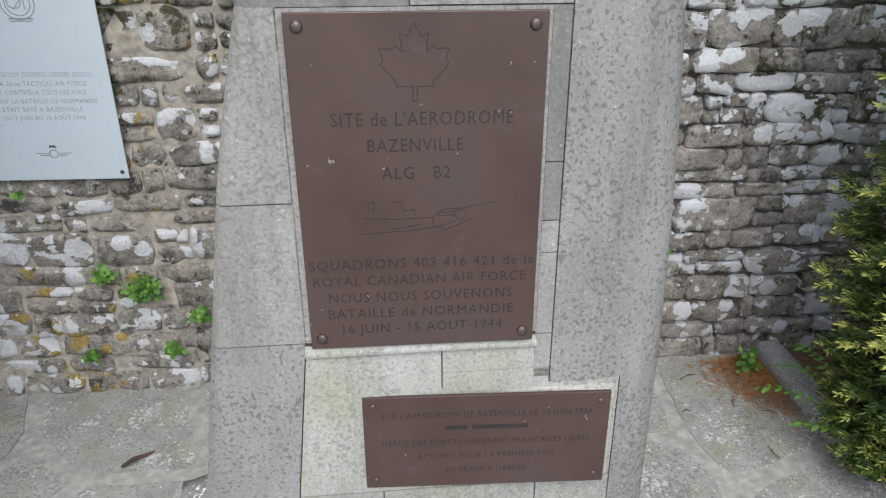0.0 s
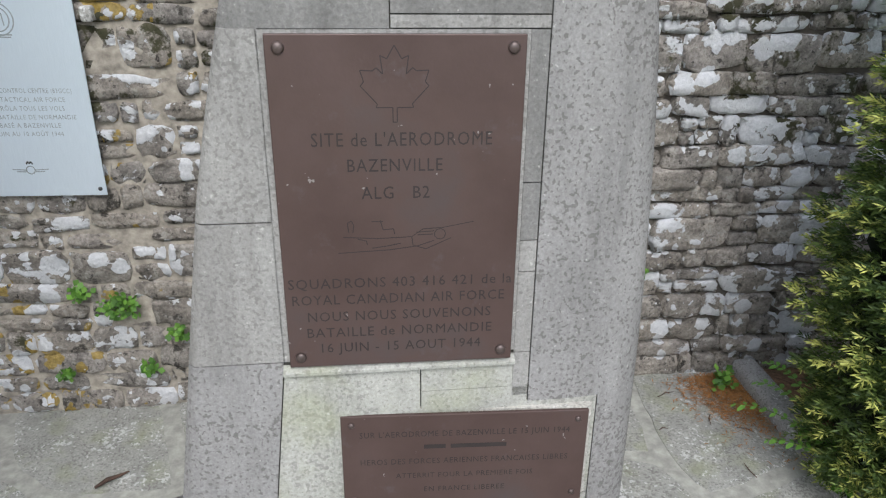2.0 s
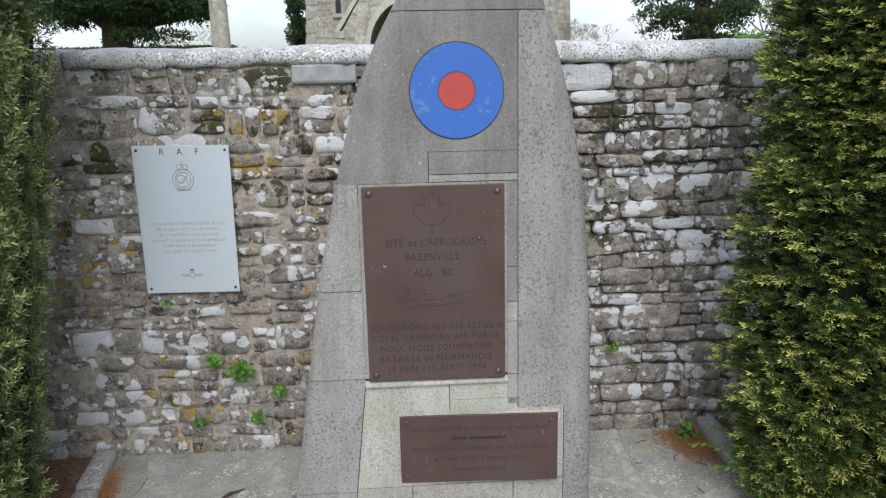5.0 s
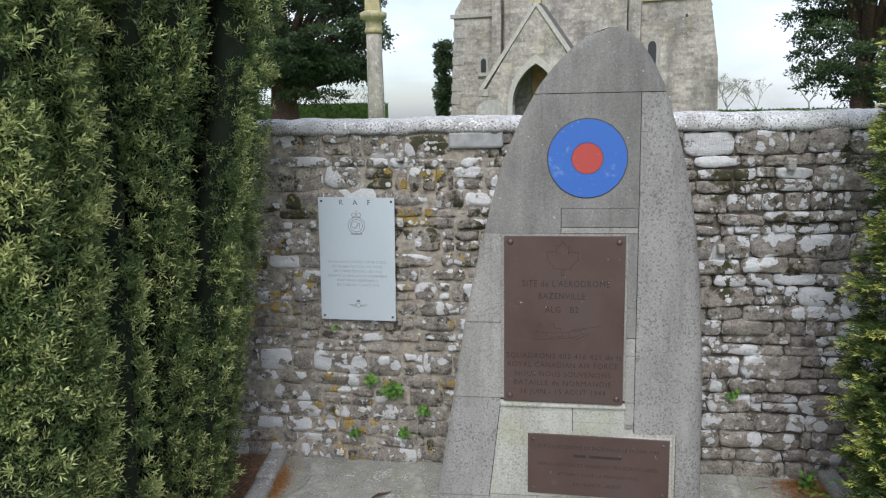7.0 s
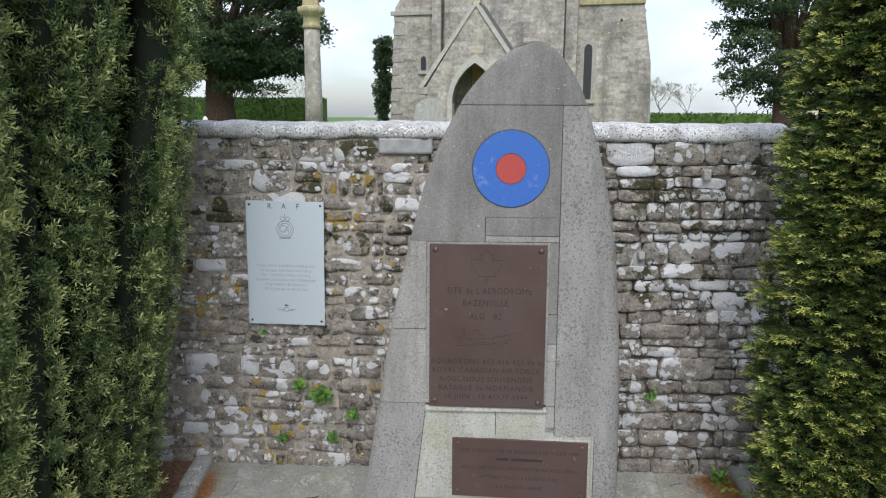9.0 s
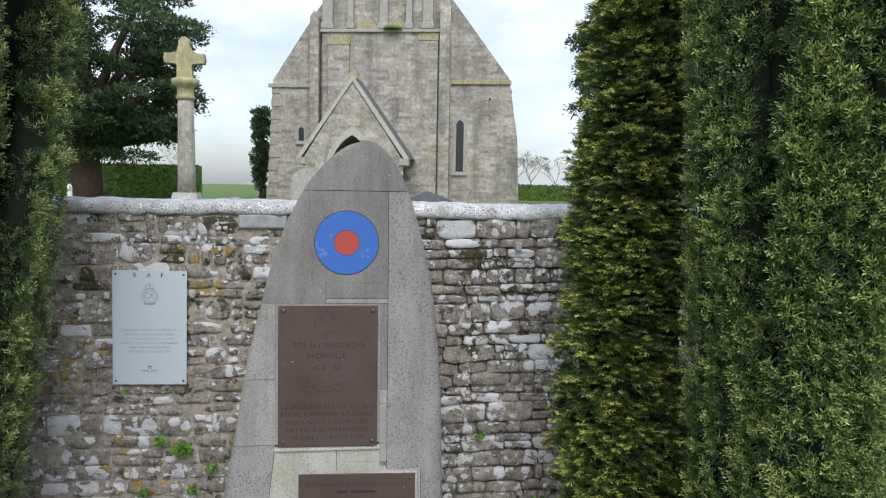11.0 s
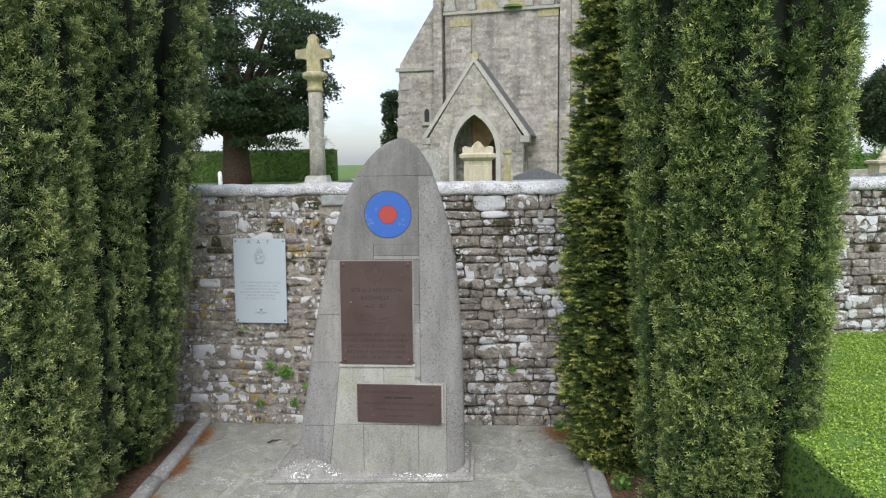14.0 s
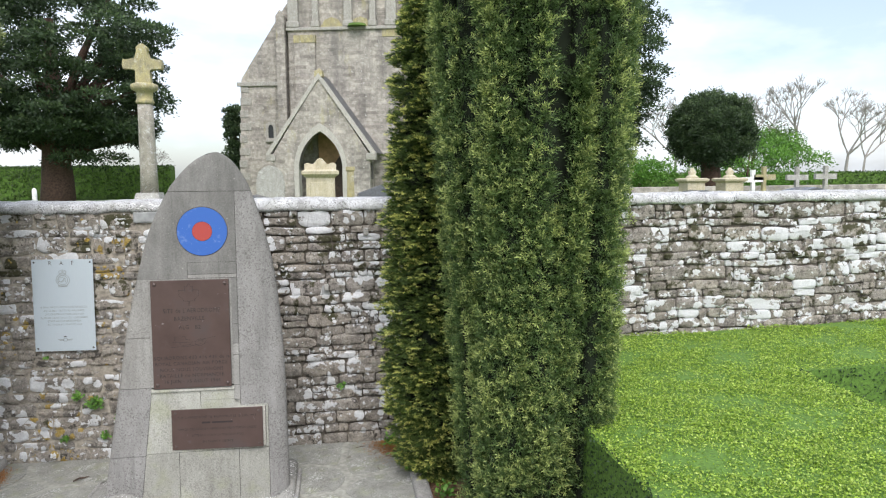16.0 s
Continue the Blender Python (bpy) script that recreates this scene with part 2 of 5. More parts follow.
def bronze_mat():
    m = Mat("brown_patinated_bronze", 0.42, 0.0)
    a = m.noise(4.5, 6, 0.6)
    c = m.ramp(a, (0.3, (0.070, 0.042, 0.036)), (0.55, (0.090, 0.057, 0.050)), (0.75, (0.082, 0.064, 0.062)))
    c = m.mix(m.ramp(m.noise(14, 5, 0.7), (0.60, 0.0), (0.75, 0.35)), c, (0.13, 0.12, 0.125))
    c = m.mix(m.ramp(m.noise(60, 2), (0.735, 0.0), (0.75, 0.6)), c, (0.4, 0.38, 0.36))
    m.colour(c)
    m.rough(m.ramp(m.noise(12, 5), (0.3, 0.36), (0.7, 0.55)))
    m.p.inputs["Metallic"].default_value = 0.25
    m.bump(m.noise(160, 3), 0.12, 0.002)
    return m.m


BRONZE = bronze_mat()
ENGRAVED = plain("engraved_bronze", (0.030, 0.022, 0.020), 0.7)
RIVET = plain("bronze_rivet", (0.10, 0.075, 0.068), 0.4, 0.4)


def steel_mat():
    m = Mat("brushed_steel", 0.45, 0.35)
    f = m.noise(30, 4, 0.6, stretch=(60, 60, 1))
    m.colour(m.ramp(f, (0.3, (0.60, 0.675, 0.74)), (0.7, (0.69, 0.765, 0.83))))
    m.rough(m.ramp(m.noise(8, 5), (0.3, 0.36), (0.7, 0.5)))
    return m.m


STEEL = steel_mat()
ETCH = plain("etched_grey", (0.30, 0.335, 0.345), 0.7)
ETCH_DARK = plain("etched_dark", (0.05, 0.05, 0.05), 0.6)


def paint_mat(name, c, worn):
    m = Mat(name, 0.6)
    f = m.noise(16, 6, 0.7)
    col = m.mix(m.ramp(f, (0.60, 0.0), (0.70, 0.55)), c, worn)
    col = m.mix(m.ramp(m.noise(70, 3), (0.68, 0.0), (0.71, 0.6)), col, worn)
    m.colour(col).bump(f, 0.3, 0.002)
    return m.m


BLUE = paint_mat("worn_blue_paint", (0.03, 0.115, 0.42), (0.20, 0.29, 0.50))
RED = paint_mat("worn_red_paint", (0.38, 0.05, 0.04), (0.52, 0.25, 0.20))
SOIL = plain("needle_strewn_soil", (0.15, 0.085, 0.05), 0.95, 0, 0.7, 60, 1.0)
NEEDLE_LITTER = plain("orange_needle_litter", (0.32, 0.15, 0.05), 0.95, 0, 0.5, 60, 1.0)


def grass_mat():
    m = Mat("mown_grass", 0.85)
    c = m.ramp(m.noise(1.5, 8, 0.7), (0.3, (0.06, 0.12, 0.02)), (0.7, (0.12, 0.20, 0.035)))
    m.colour(m.mix(0.6, c, m.ramp(m.noise(40, 4), (0.3, 0.5), (0.7, 1.4)), "MULTIPLY")).bump(m.noise(60, 4), 0.6, 0.03)
    return m.m


GRASS = grass_mat()
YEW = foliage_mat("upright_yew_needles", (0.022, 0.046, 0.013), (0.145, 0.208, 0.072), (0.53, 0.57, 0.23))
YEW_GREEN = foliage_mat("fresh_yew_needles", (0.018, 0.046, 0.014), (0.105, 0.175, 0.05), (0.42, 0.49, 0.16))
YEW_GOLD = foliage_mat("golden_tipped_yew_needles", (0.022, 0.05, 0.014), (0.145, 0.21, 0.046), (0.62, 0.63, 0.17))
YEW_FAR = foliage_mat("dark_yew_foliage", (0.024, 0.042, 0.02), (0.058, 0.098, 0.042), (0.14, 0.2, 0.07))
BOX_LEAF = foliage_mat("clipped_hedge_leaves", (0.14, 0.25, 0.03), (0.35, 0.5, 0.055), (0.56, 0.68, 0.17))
HEDGE_FAR = foliage_mat("far_hedge_leaves", (0.04, 0.08, 0.015), (0.07, 0.13, 0.025), (0.12, 0.20, 0.04))
FRESH = foliage_mat("fresh_green_leaves", (0.06, 0.15, 0.02), (0.12, 0.27, 0.035), (0.22, 0.42, 0.07))
FRESH_LEAF = plain("seedling_leaf", (0.16, 0.34, 0.05), 0.45, 0, 0.3, 40, 0.1)
# near-black colour paints the deep shade inside the yews
CORE = plain("shade_painted_foliage", (0.008, 0.014, 0.005), 0.95, 0, 0.4, 20, 0.3)
BOX_CORE = plain("inner_hedge", (0.10, 0.19, 0.03), 0.95, 0, 0.4, 60, 0.5)
BARK = plain("reddish_bark", (0.075, 0.045, 0.032), 0.95, 0, 0.5, 14, 0.9)
# twig grey is lightened to paint in the haze of distance
TWIG = plain("hazed_grey_twigs", (0.30, 0.28, 0.26), 0.95)
CHURCH = masonry("church_rubble_masonry", (0.27, 0.247, 0.218), (0.44, 0.405, 0.36))
ASHLAR = cast_stone("church_dressed_stone", (0.33, 0.315, 0.28), (0.43, 0.41, 0.37), 0.4, 0.0, 0.3)
DRESSED = cast_stone("pale_moulded_stone", (0.42, 0.40, 0.36), (0.52, 0.50, 0.45), 0.3, 0.0, 0.3)
SLATE = plain("slate_roof", (0.11, 0.11, 0.115), 0.6, 0, 0.4, 4, 0.4)
PORCH_IN = plain("ochre_porch_plaster", (0.60, 0.39, 0.23), 0.9, 0, 0.3, 3)
OAK = plain("dark_oak_door", (0.07, 0.045, 0.03), 0.6, 0, 0.4, 10)
HOLE = plain("unlit_window_glass", (0.025, 0.027, 0.03), 0.3)
CREAM = cast_stone("cream_tomb_stone", (0.46, 0.40, 0.27), (0.60, 0.54, 0.40), 0.4, 0.0, 0.3)
TOMB = cast_stone("grey_tomb_stone", (0.33, 0.32, 0.29), (0.45, 0.44, 0.41), 0.5, 0.0, 0.5)
GRANITE = plain("polished_dark_granite", (0.12, 0.125, 0.14), 0.25)
LICHEN_STONE = cast_stone("golden_lichened_stone", (0.29, 0.26, 0.17), (0.48, 0.42, 0.20), 0.5, 0.0, 0.4)
ROUGH_SHAFT = cast_stone("blotched_shaft_stone", (0.27, 0.245, 0.20), (0.42, 0.39, 0.33), 0.8, 0.0, 0.7)
WHITE = plain("white_paint", (0.75, 0.75, 0.73), 0.5)
CEMENT = plain("grey_cement_patch", (0.36, 0.37, 0.37), 0.9, 0, 0.25, 14, 0.4)


# ---- building helpers ----
def mesh(name, verts, faces, mat, smooth=False):
    me = bpy.data.meshes.new(name)
    me.from_pydata([tuple(v) for v in verts], [], faces)
    me.materials.append(mat)
    me.validate()
    me.update()
    if smooth:
        me.polygons.foreach_set("use_smooth", [True] * len(me.polygons))
    return me


def thing(name, label, category, at=(0, 0, 0), group="", kind=""):
    e = new(name)
    e.location = at
    e.empty_display_size = 0.1
    return tagged(e, label, category, group, kind)


def put(name, me, parent=None, label="", m=None):
    ob = new(name, me)
    ob.parent = parent
    if m is not None:
        ob.matrix_basis = m
    return tagged(ob, label)


def part(name, bm, mat, parent, label="", smooth=False, m=None):
    bmesh.ops.recalc_face_normals(bm, faces=bm.faces)
    me = bpy.data.meshes.new(name)
    bm.to_mesh(me)
    bm.free()
    me.materials.append(mat)
    if smooth:
        me.polygons.foreach_set("use_smooth", [True] * len(me.polygons))
    return put(name, me, parent, label, m)


def block(x0, x1, y0, y1, z0, z1, bevel=0.0, segments=2, bm=None):
    bm = bm or bmesh.new()
    got = bmesh.ops.create_cube(bm, size=1, matrix=Matrix.Translation(((x0 + x1) / 2, (y0 + y1) / 2, (z0 + z1) / 2)) @ Matrix.Diagonal((x1 - x0, y1 - y0, z1 - z0, 1)))
    if bevel:
        es = list({e for v in got["verts"] for e in v.link_edges})
        bmesh.ops.bevel(bm, geom=es, offset=bevel, segments=segments, affect="EDGES", profile=0.5)
    return bm


def prism(points, y0, y1, bm=None):
    """A polygon in x and z, drawn out from y0 to y1."""
    bm = bm or bmesh.new()
    a = [bm.verts.new((x, y0, z)) for x, z in points]
    b = [bm.verts.new((x, y1, z)) for x, z in points]
    bm.faces.new(a)
    bm.faces.new(b[::-1])
    for i in range(len(a)):
        j = (i + 1) % len(a)
        bm.faces.new((a[j], a[i], b[i], b[j]))
    return bm


def lathe(profile, sides=24, square=False, bm=None, centre=(0, 0)):
    """A turned solid from (radius, z) pairs; square gives four sides."""
    bm = bm or bmesh.new()
    n = 4 if square else sides
    turn = math.pi / 4 if square else 0
    rings = []
    for r, z in profile:
        k = r * (math.sqrt(2) if square else 1)
        rings.append([bm.verts.new((centre[0] + k * math.cos(turn + 2 * math.pi * i / n), centre[1] + k * math.sin(turn + 2 * math.pi * i / n), z)) for i in range(n)])
    for a, b in zip(rings, rings[1:]):
        for i in range(n):
            bm.faces.new((a[i], a[(i + 1) % n], b[(i + 1) % n], b[i]))
    bm.faces.new(rings[0][::-1])
    bm.faces.new(rings[-1])
    return bm


def tube(points, radii, sides=7, bm=None):
    bm = bm or bmesh.new()
    rings = []
    for i, p in enumerate(points):
        d = (Vector(points[min(i + 1, len(points) - 1)]) - Vector(points[max(i - 1, 0)])).normalized()
        u = d.orthogonal().normalized()
        v = d.cross(u)
        rings.append([bm.verts.new(Vector(p) + radii[i] * (u * math.cos(6.2832 * k / sides) + v * math.sin(6.2832 * k / sides))) for k in range(sides)])
    for a, b in zip(rings, rings[1:]):
        r0 = min(range(sides), key=lambda k: (b[k].co - a[0].co).length)
        for k in range(sides):
            bm.faces.new((a[k], a[(k + 1) % sides], b[(k + 1 + r0) % sides], b[(k + r0) % sides]))
    bm.faces.new(rings[0][::-1])
    bm.faces.new(rings[-1])
    return bm


def letter_mesh(name, words):
    cu = bpy.data.curves.new(name, "FONT")
    cu.body, cu.size, cu.align_x, cu.align_y = words, 1.0, "LEFT", "BOTTOM_BASELINE"
    cu.resolution_u, cu.space_character = 2, 1.12
    tmp = new(name, cu)
    bpy.context.view_layer.update()
    me = bpy.data.meshes.new_from_object(tmp)
    bpy.data.objects.remove(tmp)
    return me


def lettering(name, words, width, height, x, y, mat, parent, lift=0.0006, label=""):
    """One line of letters in the parent's x-y plane, centred at x, y: each word a part."""
    whole = letter_mesh(name, words)
    co = np.array([v.co for v in whole.vertices])
    lo, hi = co.min(0), co.max(0)
    bpy.data.meshes.remove(whole)
    sx, sy = width / (hi[0] - lo[0]), height / 0.72
    line, at = words.split(" "), 0
    for i, word in enumerate(line):
        if word:
            if i == 0:
                off = 0.0
            else:
                # where this word begins in the whole line
                me = letter_mesh(name, words[:at] + word)
                tail = max(v.co.x for v in me.vertices)
                bpy.data.meshes.remove(me)
                me = letter_mesh(name, word)
                off = tail - max(v.co.x for v in me.vertices)
                bpy.data.meshes.remove(me)
            me = letter_mesh(name, word)
            for v in me.vertices:
                v.co = (x + (v.co.x + off - (lo[0] + hi[0]) / 2) * sx, y + (v.co.y - 0.36) * sy, lift)
            me.materials.clear()
            me.materials.append(mat)
            put(name, me, parent, label)
        at += len(word) + 1


def strokes(name, lines, width, mat, parent, lift=0.0007, label=""):
    """Thin engraved lines in the parent's x-y plane."""
    vs, fs = [], []
    for line in lines:
        for (ax, ay), (bx, by) in zip(line, line[1:]):
            d = Vector((bx - ax, by - ay, 0))
            if d.length < 1e-6:
                continue
            s = Vector((-d.y, d.x, 0)).normalized() * width / 2
            k = len(vs)
            vs += [Vector((ax, ay, lift)) - s, Vector((bx, by, lift)) - s, Vector((bx, by, lift)) + s, Vector((ax, ay, lift)) + s]
            fs.append((k, k + 1, k + 2, k + 3))
    return put(name, mesh(name, vs, fs, mat), parent, label)


# ---- ground ----
def ground_sheet():
    xs = [-400, -120, -40, -15, -6, -3, 0, 3, 6, 15, 40, 120, 400]
    ys = [-200, -60, -20, -8, -4, -2, 0.2, 0.3, 4, 10, 20, 30, 45, 80, 200, 600]
    vs = [(x, y, -0.03 if y < 0.25 else 0.95) for y in ys for x in xs]
    n = len(xs)
    fs = [(j * n + i, j * n + i + 1, (j + 1) * n + i + 1, (j + 1) * n + i) for j in range(len(ys) - 1) for i in range(n - 1)]
    return tagged(new("ground", mesh("ground", vs, fs, GRASS)), "mown churchyard grass reaching to the fields", "ground", kind="structure")


ground_sheet()


def soil_bed(name, x0, x1, y0, y1, label, slant=0.0):
    nx, ny = 26, 60
    vs = []
    for j in range(ny + 1):
        for i in range(nx + 1):
            y = y0 + (y1 - y0) * j / ny
            x = x0 + (x1 + slant * y - x0) * i / nx
            vs.append((x, y, 0.012 + 0.03 * noise.noise((x * 4, y * 4, 1)) + 0.012 * noise.noise((x * 19, y * 19, 3))))
    n = nx + 1
    fs = [(j * n + i, j * n + i + 1, (j + 1) * n + i + 1, (j + 1) * n + i) for j in range(ny) for i in range(nx)]
    return tagged(new(name, mesh(name, vs, fs, SOIL, True)), label, "soil", kind="structure")


soil_bed("planting_bed", -3.2, -1.225, -4.5, 0.02, "brown soil bed strewn with yew needles", -0.085)
soil_bed("planting_bed", 1.46, 2.2, -4.5, 0.02, "brown soil bed strewn with dry leaves")


# ---- stone boundary wall ----
WALL_X0, WALL_X1 = -7.0, 13.0
wall = thing("wall_north", "old rubble stone boundary wall blotched with white lichen", "wall", (0, 0, 0), kind="structure")
# the core shows between the stones: mortared towards one end, open-jointed beyond the monument
part("wall_core", block(WALL_X0, -0.1, -0.003, 0.42, 0, 1.66), MORTAR, wall, "pale lime mortar between the stones")
# this stretch of core is coloured dark to give the open joints shade
part("wall_core", block(-0.1, WALL_X1, 0.014, 0.42, 0, 1.66), GAP, wall, "recessed joints with shade painted dark")


def stone_mesh(k):
    """A weathered stone of unit size: its face towards -y, its tail at +y."""
    rnd = random.Random(k)
    nx, nz = 7, 5
    vs, fs = [], []
    us = [-1, -0.94, -0.62, rnd.uniform(-0.35, -0.1), rnd.uniform(0.1, 0.35), 0.62, 0.94, 1]
    ws = [-1, -0.88, rnd.uniform(-0.4, -0.2), rnd.uniform(0.2, 0.4), 0.88, 1]
    cut = [rnd.uniform(-0.05, 0.20) for _ in range(4)]
    for j in range(nz + 1):
        for i in range(nx + 1):
            u, v = us[i], ws[j]
            corner = (abs(u) > 0.95) * 0.8 + (abs(v) > 0.95) * 0.8
            x = u * 0.5 * (1 - 0.05 * v * v) + 0.03 * noise.noise((u * 2, v * 2, k * 3.1)) + 0.022 * noise.noise((u * 5, v * 5, k * 2.3))
            z = v * 0.5 * (1 - 0.07 * u ** 4) + 0.09 * noise.noise((u * 2 + 7, v * 2, k * 3.1)) + 0.07 * noise.noise((u * 6 + 3, v * 4, k * 4.3))
            y = -0.5 + 0.06 * min(1.0, corner) + 0.07 * noise.noise((u * 1.6, v * 1.6, k * 5.7)) + 0.10 * noise.noise((u * 5, v * 3, k * 7.7))
            clip = cut[(u > 0) * 2 + (v > 0)] * (abs(u) > 0.9) * (abs(v) > 0.8)
            x, z = x * (1 - clip * 0.45), z * (1 - clip)
            vs.append((x, y, z))
    n = nx + 1
    fs = [(j * n + i, j * n + i + 1, (j + 1) * n + i + 1, (j + 1) * n + i) for j in range(nz) for i in range(nx)]
    rim = [i for i in range(n)] + [j * n + nx for j in range(1, nz + 1)] + [nz * n + i for i in range(nx - 1, -1, -1)] + [j * n for j in range(nz - 1, 0, -1)]
    k0 = len(vs)
    for i in rim:
        vs.append((vs[i][0] * 0.99, 0.5, vs[i][2] * 0.99))
    for a in range(len(rim)):
        b = (a + 1) % len(rim)
        fs.append((rim[b], rim[a], k0 + a, k0 + b))
    return vs, fs


SHAPES = [stone_mesh(k) for k in range(26)]
STONE_MESHES = [mesh("stone", v, f, STONE, True) for v, f in SHAPES]
WHITE_MESHES = [mesh("stone", v, f, STONE_WHITE, True) for v, f in SHAPES]
# where white lichen covers whole stones: x, z and half width
CRUST = ((-1.09, 1.53, 0.09), (-0.24, 1.51, 0.07), (-0.14, 1.36, 0.05), (-1.09, 0.99, 0.08), (-1.0, 0.52, 0.06), (-0.43, 0.86, 0.07), (-1.21, 0.56, 0.05), (-0.8, 1.41, 0.10), (0.83, 1.53, 0.07), (0.94, 1.345, 0.06), (1.11, 1.27, 0.06),
         (1.02, 1.165, 0.05), (1.215, 0.96, 0.06), (1.34, 0.89, 0.05), (1.45, 1.16, 0.06), (1.18, 1.40, 0.06), (1.10, 0.24, 0.05), (1.02, 0.32, 0.04), (4.02, 1.26, 0.20), (4.35, 1.45, 0.18), (4.77, 1.30, 0.2), (3.41, 0.83, 0.12), (3.70, 0.92, 0.10), (4.07, 0.86, 0.12), (4.5, 1.0, 0.14), (5.15, 1.3, 0.16))


def courses():
    """Places (x, z, width, height) of the stones, course by course."""
    rnd = random.Random(11)
    z = 0.0
    out = []
    while z < 1.60:
        h = rnd.choice((0.052, 0.062, 0.072, 0.084, 0.096, 0.112))
        if z + h > 1.60:
            h = 1.648 - z
        x = WALL_X0 + rnd.uniform(0, 0.2)
        while x < WALL_X1:
            w = rnd.choice((0.06, 0.09, 0.12, 0.15, 0.18, 0.22, 0.28)) * rnd.uniform(0.85, 1.15)
            sag = 0.034 * noise.noise((x * 1.3, z * 1.2, 2)) + 0.010 * noise.noise((x * 5, z * 3, 5))
            if w < 0.17 and h > 0.09 and rnd.random() < 0.6:
                out.append((x + w / 2, z + h * 0.27 + sag, w, h * 0.5))
                out.append((x + w / 2, z + h * 0.76 + sag, w, h * 0.46))
            else:
                out.append((x + w / 2, z + h / 2 + sag, w, h))
            x += w
        z += h
    return out


rest, near_stones = {False: ([], []), True: ([], [])}, []
stone_rnd = random.Random(5)
for sx, sz, sw, sh in courses():
    right = sx > -0.15
    proud = stone_rnd.uniform(0.002, 0.020) if right else stone_rnd.uniform(0.004, 0.015)
    depth = 0.11
    grout = stone_rnd.uniform(0.001, 0.008) if right else stone_rnd.uniform(0.002, 0.010)
    yc = -proud + depth / 2
    k = stone_rnd.randrange(len(SHAPES))
    turn = radians(stone_rnd.uniform(-3.2, 3.2))
    flip = stone_rnd.choice((1, -1))
    m = Matrix.Translation((sx, yc, sz)) @ Matrix.Rotation(turn, 4, "Y") @ Matrix.Rotation(radians(stone_rnd.uniform(-4, 4)), 4, "Z") @ Matrix.Rotation(radians(stone_rnd.uniform(-6, 6)), 4, "X") @ Matrix.Diagonal((flip * (sw - grout), depth, sh - grout, 1))
    crusted = any(((sx - x) / (r + 0.02)) ** 2 + ((sz - z) / (0.5 * r + 0.025)) ** 2 < 1 for x, z, r in CRUST)
    rest_v, rest_f = rest[crusted]
    if -1.35 < sx < 1.6 and len(near_stones) < 300 and sz > 0.12 and not (0.02 < sx < 0.5):
        near_stones.append((k, m, crusted))
    else:
        base = len(rest_v)
        rest_v += [m @ Vector(v) for v in SHAPES[k][0]]
        rest_f += [tuple(base + i for i in (f if flip > 0 else f[::-1])) for f in SHAPES[k][1]]
tagged(put("stonework", mesh("stonework", *rest[False], STONE_REST, True), wall, "weathered limestone rubble courses"), kind="stuff")
tagged(put("crusted_stonework", mesh("crusted_stonework", *rest[True], STONE_WHITE_REST, True), wall, "rubble stones crusted with white lichen"), kind="stuff")


def coping():
    """A rough capping of flat stones set in mortar, its lip uneven."""
    rnd = random.Random(3)
    x = WALL_X0
    while x < WALL_X1:
        w = rnd.uniform(0.45, 0.95)
        vs, fs = [], []
        nx = max(8, int(w / 0.022))
        for i in range(nx + 1):
            px = x + w * i / nx
            low = 1.640 + 0.012 * noise.noise((px * 4, 1, 7)) + 0.011 * noise.noise((px * 15, 4, 7)) - 0.006 * math.sin(px)
            high = 1.705 + 0.008 * noise.noise((px * 2.2, 5, 1))
            lip = -0.028 + 0.016 * noise.noise((px * 3.1, 2, 9)) + 0.012 * noise.noise((px * 13, 8, 3))
            # section from the wall face round the lip and over the top to the back
            section = [(0.03, low + 0.012), (lip + 0.010, low), (lip, low + 0.018), (lip + 0.002, low + 0.042), (lip + 0.016, high), (0.06, high + 0.012), (0.20, high + 0.018), (0.34, high + 0.012), (0.43, high - 0.004), (0.445, low + 0.02), (0.42, low)]
            for j, (y, z) in enumerate(section):
                k = 0.007 * noise.noise((px * 11, j * 1.7, 2)) + 0.005 * noise.noise((px * 29, j * 2.3, 6))
                vs.append((px, y + (k if y < 0.1 else 0), z + k))
        n = 11
        fs = [(i * n + j, i * n + (j + 1) % n, (i + 1) * n + (j + 1) % n, (i + 1) * n + j) for i in range(nx) for j in range(n)]
        fs += [tuple(range(n))[::-1], tuple(nx * n + j for j in range(n))]
        put("coping_stone", mesh("coping_stone", vs, fs, COPE, True), wall)
        x += w


coping()

# white pipe stubs and a cement patch set in the wall
for px, pz, w, h in ((-0.555, 1.545, 0.035, 0.05), (-0.985, 1.225, 0.03, 0.035), (-0.562, 1.232, 0.03, 0.038), (1.17, 1.49, 0.035, 0.05), (0.895, 1.115, 0.03, 0.04)):
    part("weep_pipe", block(px - w / 2, px + w / 2, -0.04, 0.06, pz - h / 2, pz + h / 2, 0.007), TOMB, wall, "pale squared stub of stone")
bmc = block(-0.33, -0.08, -0.024, 0.06, 1.575, 1.652, 0.012)
part("cement_patch", bmc, CEMENT, wall, "smooth grey cement repair")
bmc = block(0.86, 0.95, -0.006, 0.06, 1.05, 1.13, 0.012)
part("cement_patch", bmc, CEMENT, wall)

# ---- paving and kerbs ----
pavement = thing("pavement", "crazy paving of pale greenish stones with mortar joints", "paving", kind="structure")


def edge_x(y):
    """The bed kerb's line: it leans in as it comes away from the wall."""
    return -1.205 - 0.085 * y


bm = prism([(edge_x(0.02) - 0.01, 0.02), (1.42, 0.02), (1.42, -5.6), (edge_x(-5.6) - 0.01, -5.6)], -0.05, 0.0075)
for v in bm.verts:
    v.co = (v.co.x, v.co.z, v.co.y)
